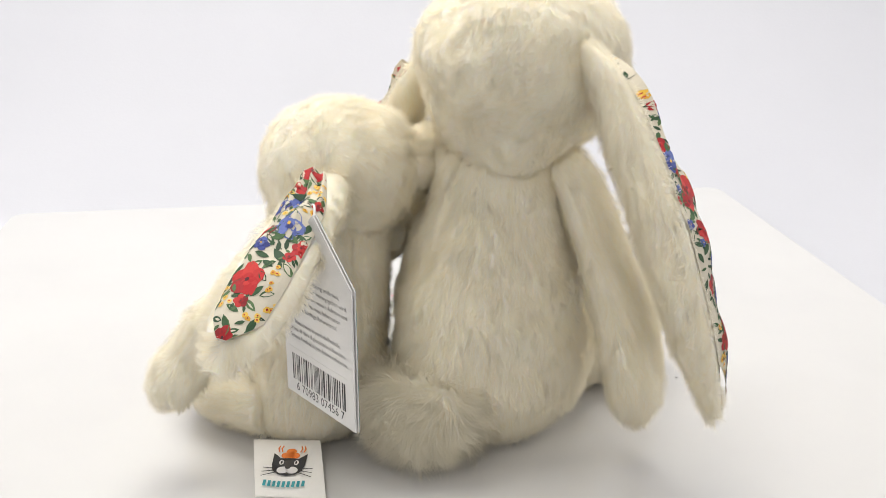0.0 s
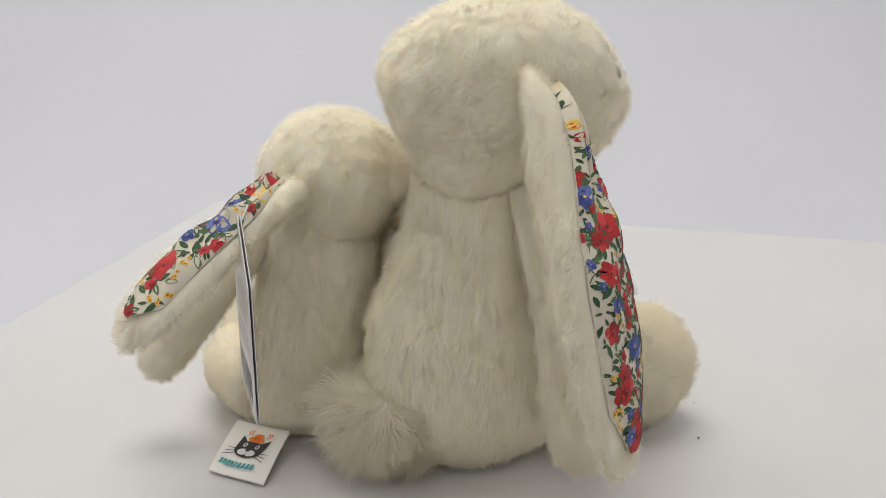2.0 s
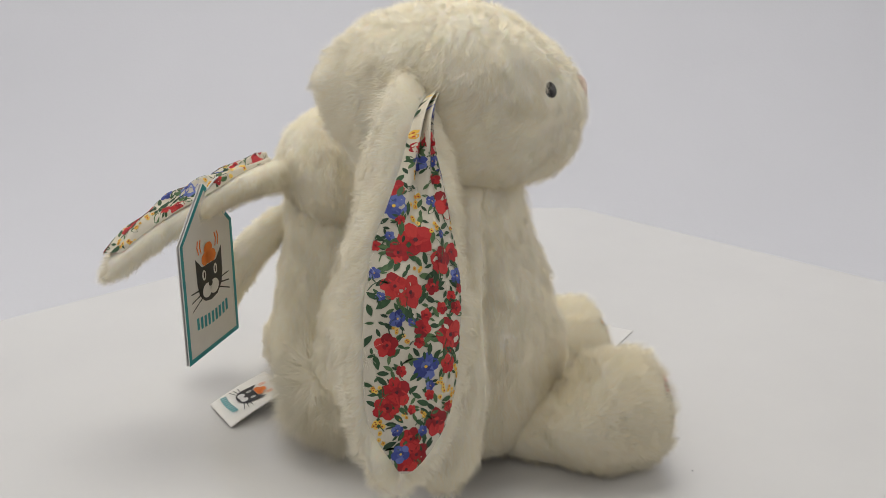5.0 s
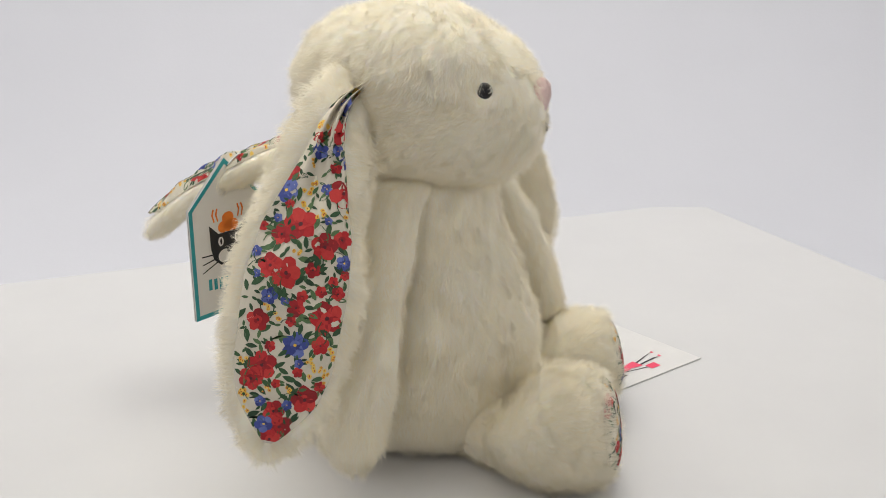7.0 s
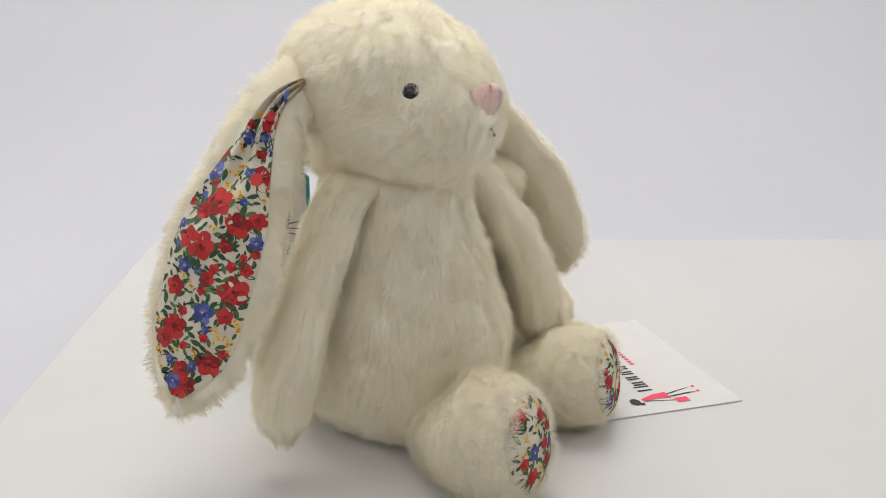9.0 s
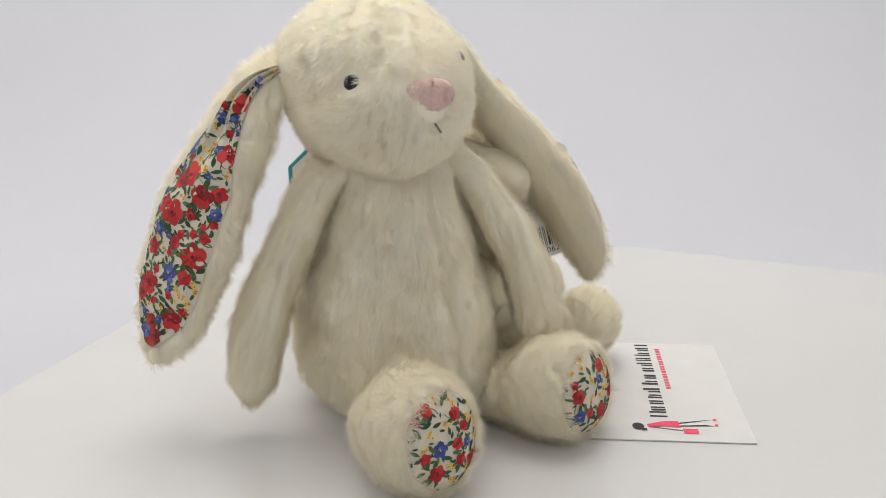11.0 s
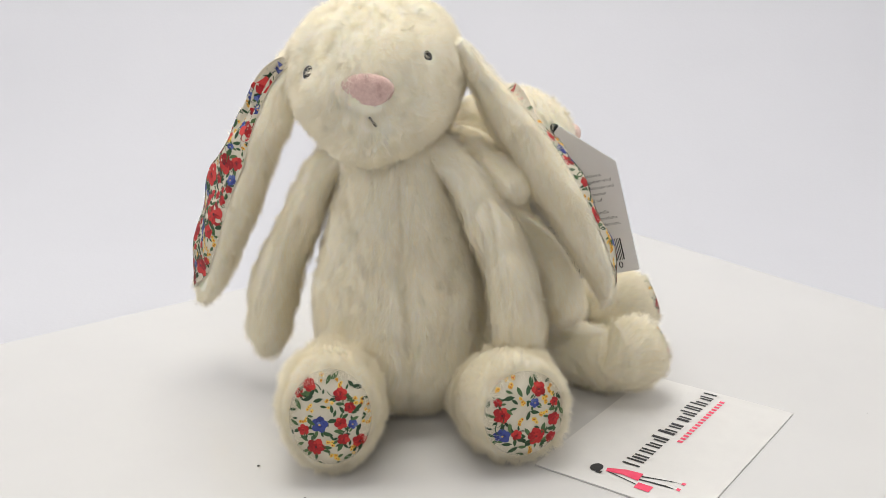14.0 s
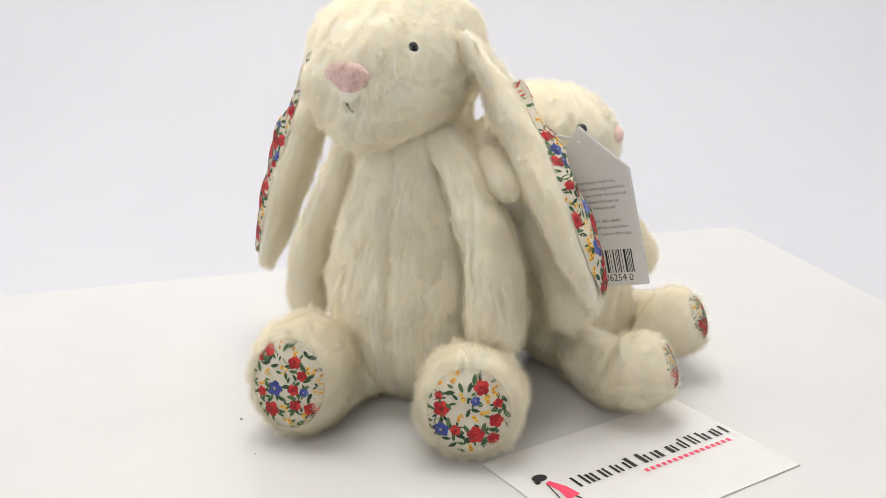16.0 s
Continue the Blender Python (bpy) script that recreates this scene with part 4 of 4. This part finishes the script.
def hang_tag(base, x, up, digits, label, seed, loop):
    """A house-shaped folded swing tag: a printed front, a worded back with a bar code, a clear loop."""
    x, up = unit(np.array(x)), unit(np.array(up))
    up = unit(up - x * (x @ up))
    back = np.cross(x, up)
    base = np.array(base)
    ob = thing("swing_tag", tuple(base + up * 0.054), label, "tag")
    w, h, sh = 0.0340, 0.0555, 0.0395
    outline = [(0, 0), (w, 0), (w, sh), (w / 2, h), (0, sh)]
    v, f = slab(outline, base, x, up, 0.0003)
    rear = part("back_leaf", v, f, [PAPER], ob, smooth=False)
    v, f = slab(outline, base - back * 0.0009, x, up, 0.0003)
    front = part("front_leaf", v, f, [PAPER], ob, "white card leaf edged in teal", smooth=False)
    # worded side
    words = ["jegliche Verpackung entfernen,", "bevor es an Kinder weitergegeben wird.", "Bitte vermerken Sie unsere Adresse und", "bewahren Sie diese Information", "für zukünftige Referenz auf.", "", "Rimuovere le parti dell'imballo", "prima di dare il giocattolo al bambino.", "Tenere l'indirizzo per future referenze."]
    lettering("wording", rear, words, 0.0018, base + x * w / 2 + up * 0.0355, x, up, 0.00038, GREY_INK)
    rng = random.Random(seed)
    bars, at = [], 0.0035
    while at < w - 0.004:
        wide = rng.choice((0.00028, 0.00028, 0.0005, 0.0008))
        bars.append(rect(at, 0.0045, at + wide, 0.0125))
        at += wide + rng.choice((0.0003, 0.0003, 0.0006, 0.0008))
    label_v, label_f = slab(rect(0.0006, 0.0006, w - 0.0004, 0.0142), base + back * 0.0003, x, up, 0.00006)
    part("sticker", label_v, label_f, [PAPER], rear, "white bar code sticker", smooth=False)
    marks("bar_code", rear, bars, base, x, up, 0.0004, INK, "black bar code")
    lettering("digits", rear, [digits], 0.0035, base + x * w / 2 + up * 0.0016, x, up, 0.0004, INK)
    # printed side, seen from the other way
    fx = -x
    o = base - back * 0.0009 + x * w
    edge = 0.0016
    frame_shapes = [rect(0, 0, w, edge), rect(0, edge, edge, sh), rect(w - edge, edge, w, sh),
                    [(0, sh), (edge, sh - 0.0004), (w / 2, h - 0.0022), (w / 2, h)], [(w, sh), (w / 2, h), (w / 2, h - 0.0022), (w - edge, sh - 0.0004)]]
    marks("border", front, frame_shapes, o, fx, up, 0.00008, TEAL, "teal printed border")
    emblem(front, o + fx * w / 2 + up * 0.0245, fx, up, 0.00008, 0.00105)
    v, f = cord([base + x * w / 2 + up * 0.0500 + back * 0.0006, *[np.array(q) for q in loop]], 0.00035)
    part("loop", v, f, [NYLON], ob, "clear nylon loop")
    return ob


hang_tag((-0.0455, -0.0712, 0.0325), (0.64, -0.77, 0.0), (0, 0, 1), "6 70983 07456 7", "white swing tag with bar code hanging from the small rabbit's ear", 5,
         [(-0.0350, -0.0790, 0.0885), (-0.0370, -0.0760, 0.0880)])
hang_tag((-0.0350, -0.0060, 0.0395), (-0.62, 0.72, 0.26), (0.22, -0.28, 0.93), "6 70983 06254 0", "white swing tag with bar code hanging from the large rabbit's ear", 6,
         [(-0.0350, -0.0080, 0.0930), (-0.0280, 0.0000, 0.0960)])


def ribbon_label():
    ob = thing("sewn_label", (-0.050, -0.056, 0.004), "white satin maker's label sewn under the small rabbit", "label")
    a, b, c, d = (np.array(q) for q in ((-0.0604, -0.0545, 0.0058), (-0.0396, -0.0555, 0.0062), (-0.0352, -0.0793, 0.0008), (-0.0558, -0.0785, 0.0008)))
    v = []
    for k in (0, 1):
        for i in range(9):
            for j in range(7):
                s, t = i / 8, j / 6
                p = (a * (1 - t) + b * t) * (1 - s) + (d * (1 - t) + c * t) * s
                v.append(p + np.array([0, 0, 0.0006 * math.sin(s * 3.1) + 0.0004 * (1 - k)]))
    g = grid_faces(9, 7, False)
    f = [tuple(reversed(q)) for q in g] + [tuple(63 + i for i in q) for q in g]
    strip = part("ribbon", v, f, [SATIN], ob)
    x = unit(c - d)
    y = unit((a + b) / 2 - (c + d) / 2)
    y = unit(y - x * (x @ y))
    emblem(strip, (a + b + c + d) / 4 + np.array([0, 0, 0.0011]), x, y, 0.0003, 0.00062)


ribbon_label()


def business_card():
    a, b = np.array((0.0040, 0.0447, 0.0002)), np.array((-0.0196, 0.0950, 0.0002))
    y = unit(a - b)
    x = np.array([y[1], -y[0], 0.0])
    ob = thing("business_card", tuple(b + x * 0.042 + y * 0.027), "white business card with black and pink print lying on the board", "card")
    v, f = slab(rect(0, 0, 0.0835, 0.055), b, x, y, 0.0004)
    sheet = part("card", v, f, [PAPER], ob, smooth=False)
    m = 0.001
    bars = []
    at = 17.0
    for wide, tall in ((4.2, 6), (1.2, 5), (4.2, 5), (4.2, 5), (4.0, 4.4), (6.4, 6), (4.0, 4.4), (6.2, 4.4), (4.0, 4.4), (4.0, 6), (4.2, 6), (4.4, 4.4), (4.2, 5)):
        stroke = wide * 0.25 if wide > 2 else wide
        for left in ((at, at + wide - stroke) if wide > 2 else (at,)):
            bars.append([(p * m, q * m) for p, q in rect(left, 27, left + stroke, 27 + tall)])
        at += wide + 0.75
    for shape in bars:
        marks("name_bar", sheet, [shape], b, x, y, 0.00055, INK)
    for i in range(16):
        marks("address_bar", sheet, [[(p * m, q * m) for p, q in rect(40 + i * 2.4, 22.6, 41.4 + i * 2.4, 24.4)]], b, x, y, 0.00055, PINK)
    # plain drawn shapes beside the bars
    dark = [oval(9.5, 38, 2.6, 2.0), rect(6.5, 35.2, 8.2, 37), [(10, 24), (10.8, 24), (11.8, 15), (11.2, 12), (10.9, 15)], [(12, 24), (12.8, 24), (15.2, 15), (15.6, 12), (14.8, 15)]]
    pink = [[(9, 34.5), (11, 35), (13.5, 29.5), (14.2, 24), (9.2, 23.6), (10, 29)], rect(5.0, 18.0, 8.6, 23.0), rect(11, 10.6, 12.4, 11.8), rect(15, 10.6, 16.4, 11.8)]
    thin = [[(9.0, 34), (9.5, 34), (7.4, 23.2), (6.9, 23.2)]]
    marks("drawing_dark", sheet, [[(p * m, q * m) for p, q in s] for s in dark + thin], b, x, y, 0.00055, INK, "black drawn shape")
    marks("drawing_pink", sheet, [[(p * m, q * m) for p, q in s] for s in pink], b, x, y, 0.0006, PINK, "pink drawn shape")


business_card()


def dust():
    """A few specks on the board."""
    for x, y in ((-0.1185, 0.0717), (0.0755, 0.0280), (0.0813, 0.0026)):
        ob = thing("speck", (x, y, 0.0003), "tiny grey speck of dust lying on the board", "dust", "specks on the board")
        v, f = blob((x, y, 0.0003), (0.0004, 0.0003, 0.0002), np.eye(3), None, 6, 8, 0)
        part("grain", v, f, [GREY_INK], ob)


dust()


def motions():
    """Everything on the board turns with it."""
    for ob in RIDERS:
        rest = Matrix.Translation(ob.location)
        walk(ob, [(t, pose(0, 0, 0, 0, 0, -a) @ rest) for t, a in TURNED])


motions()
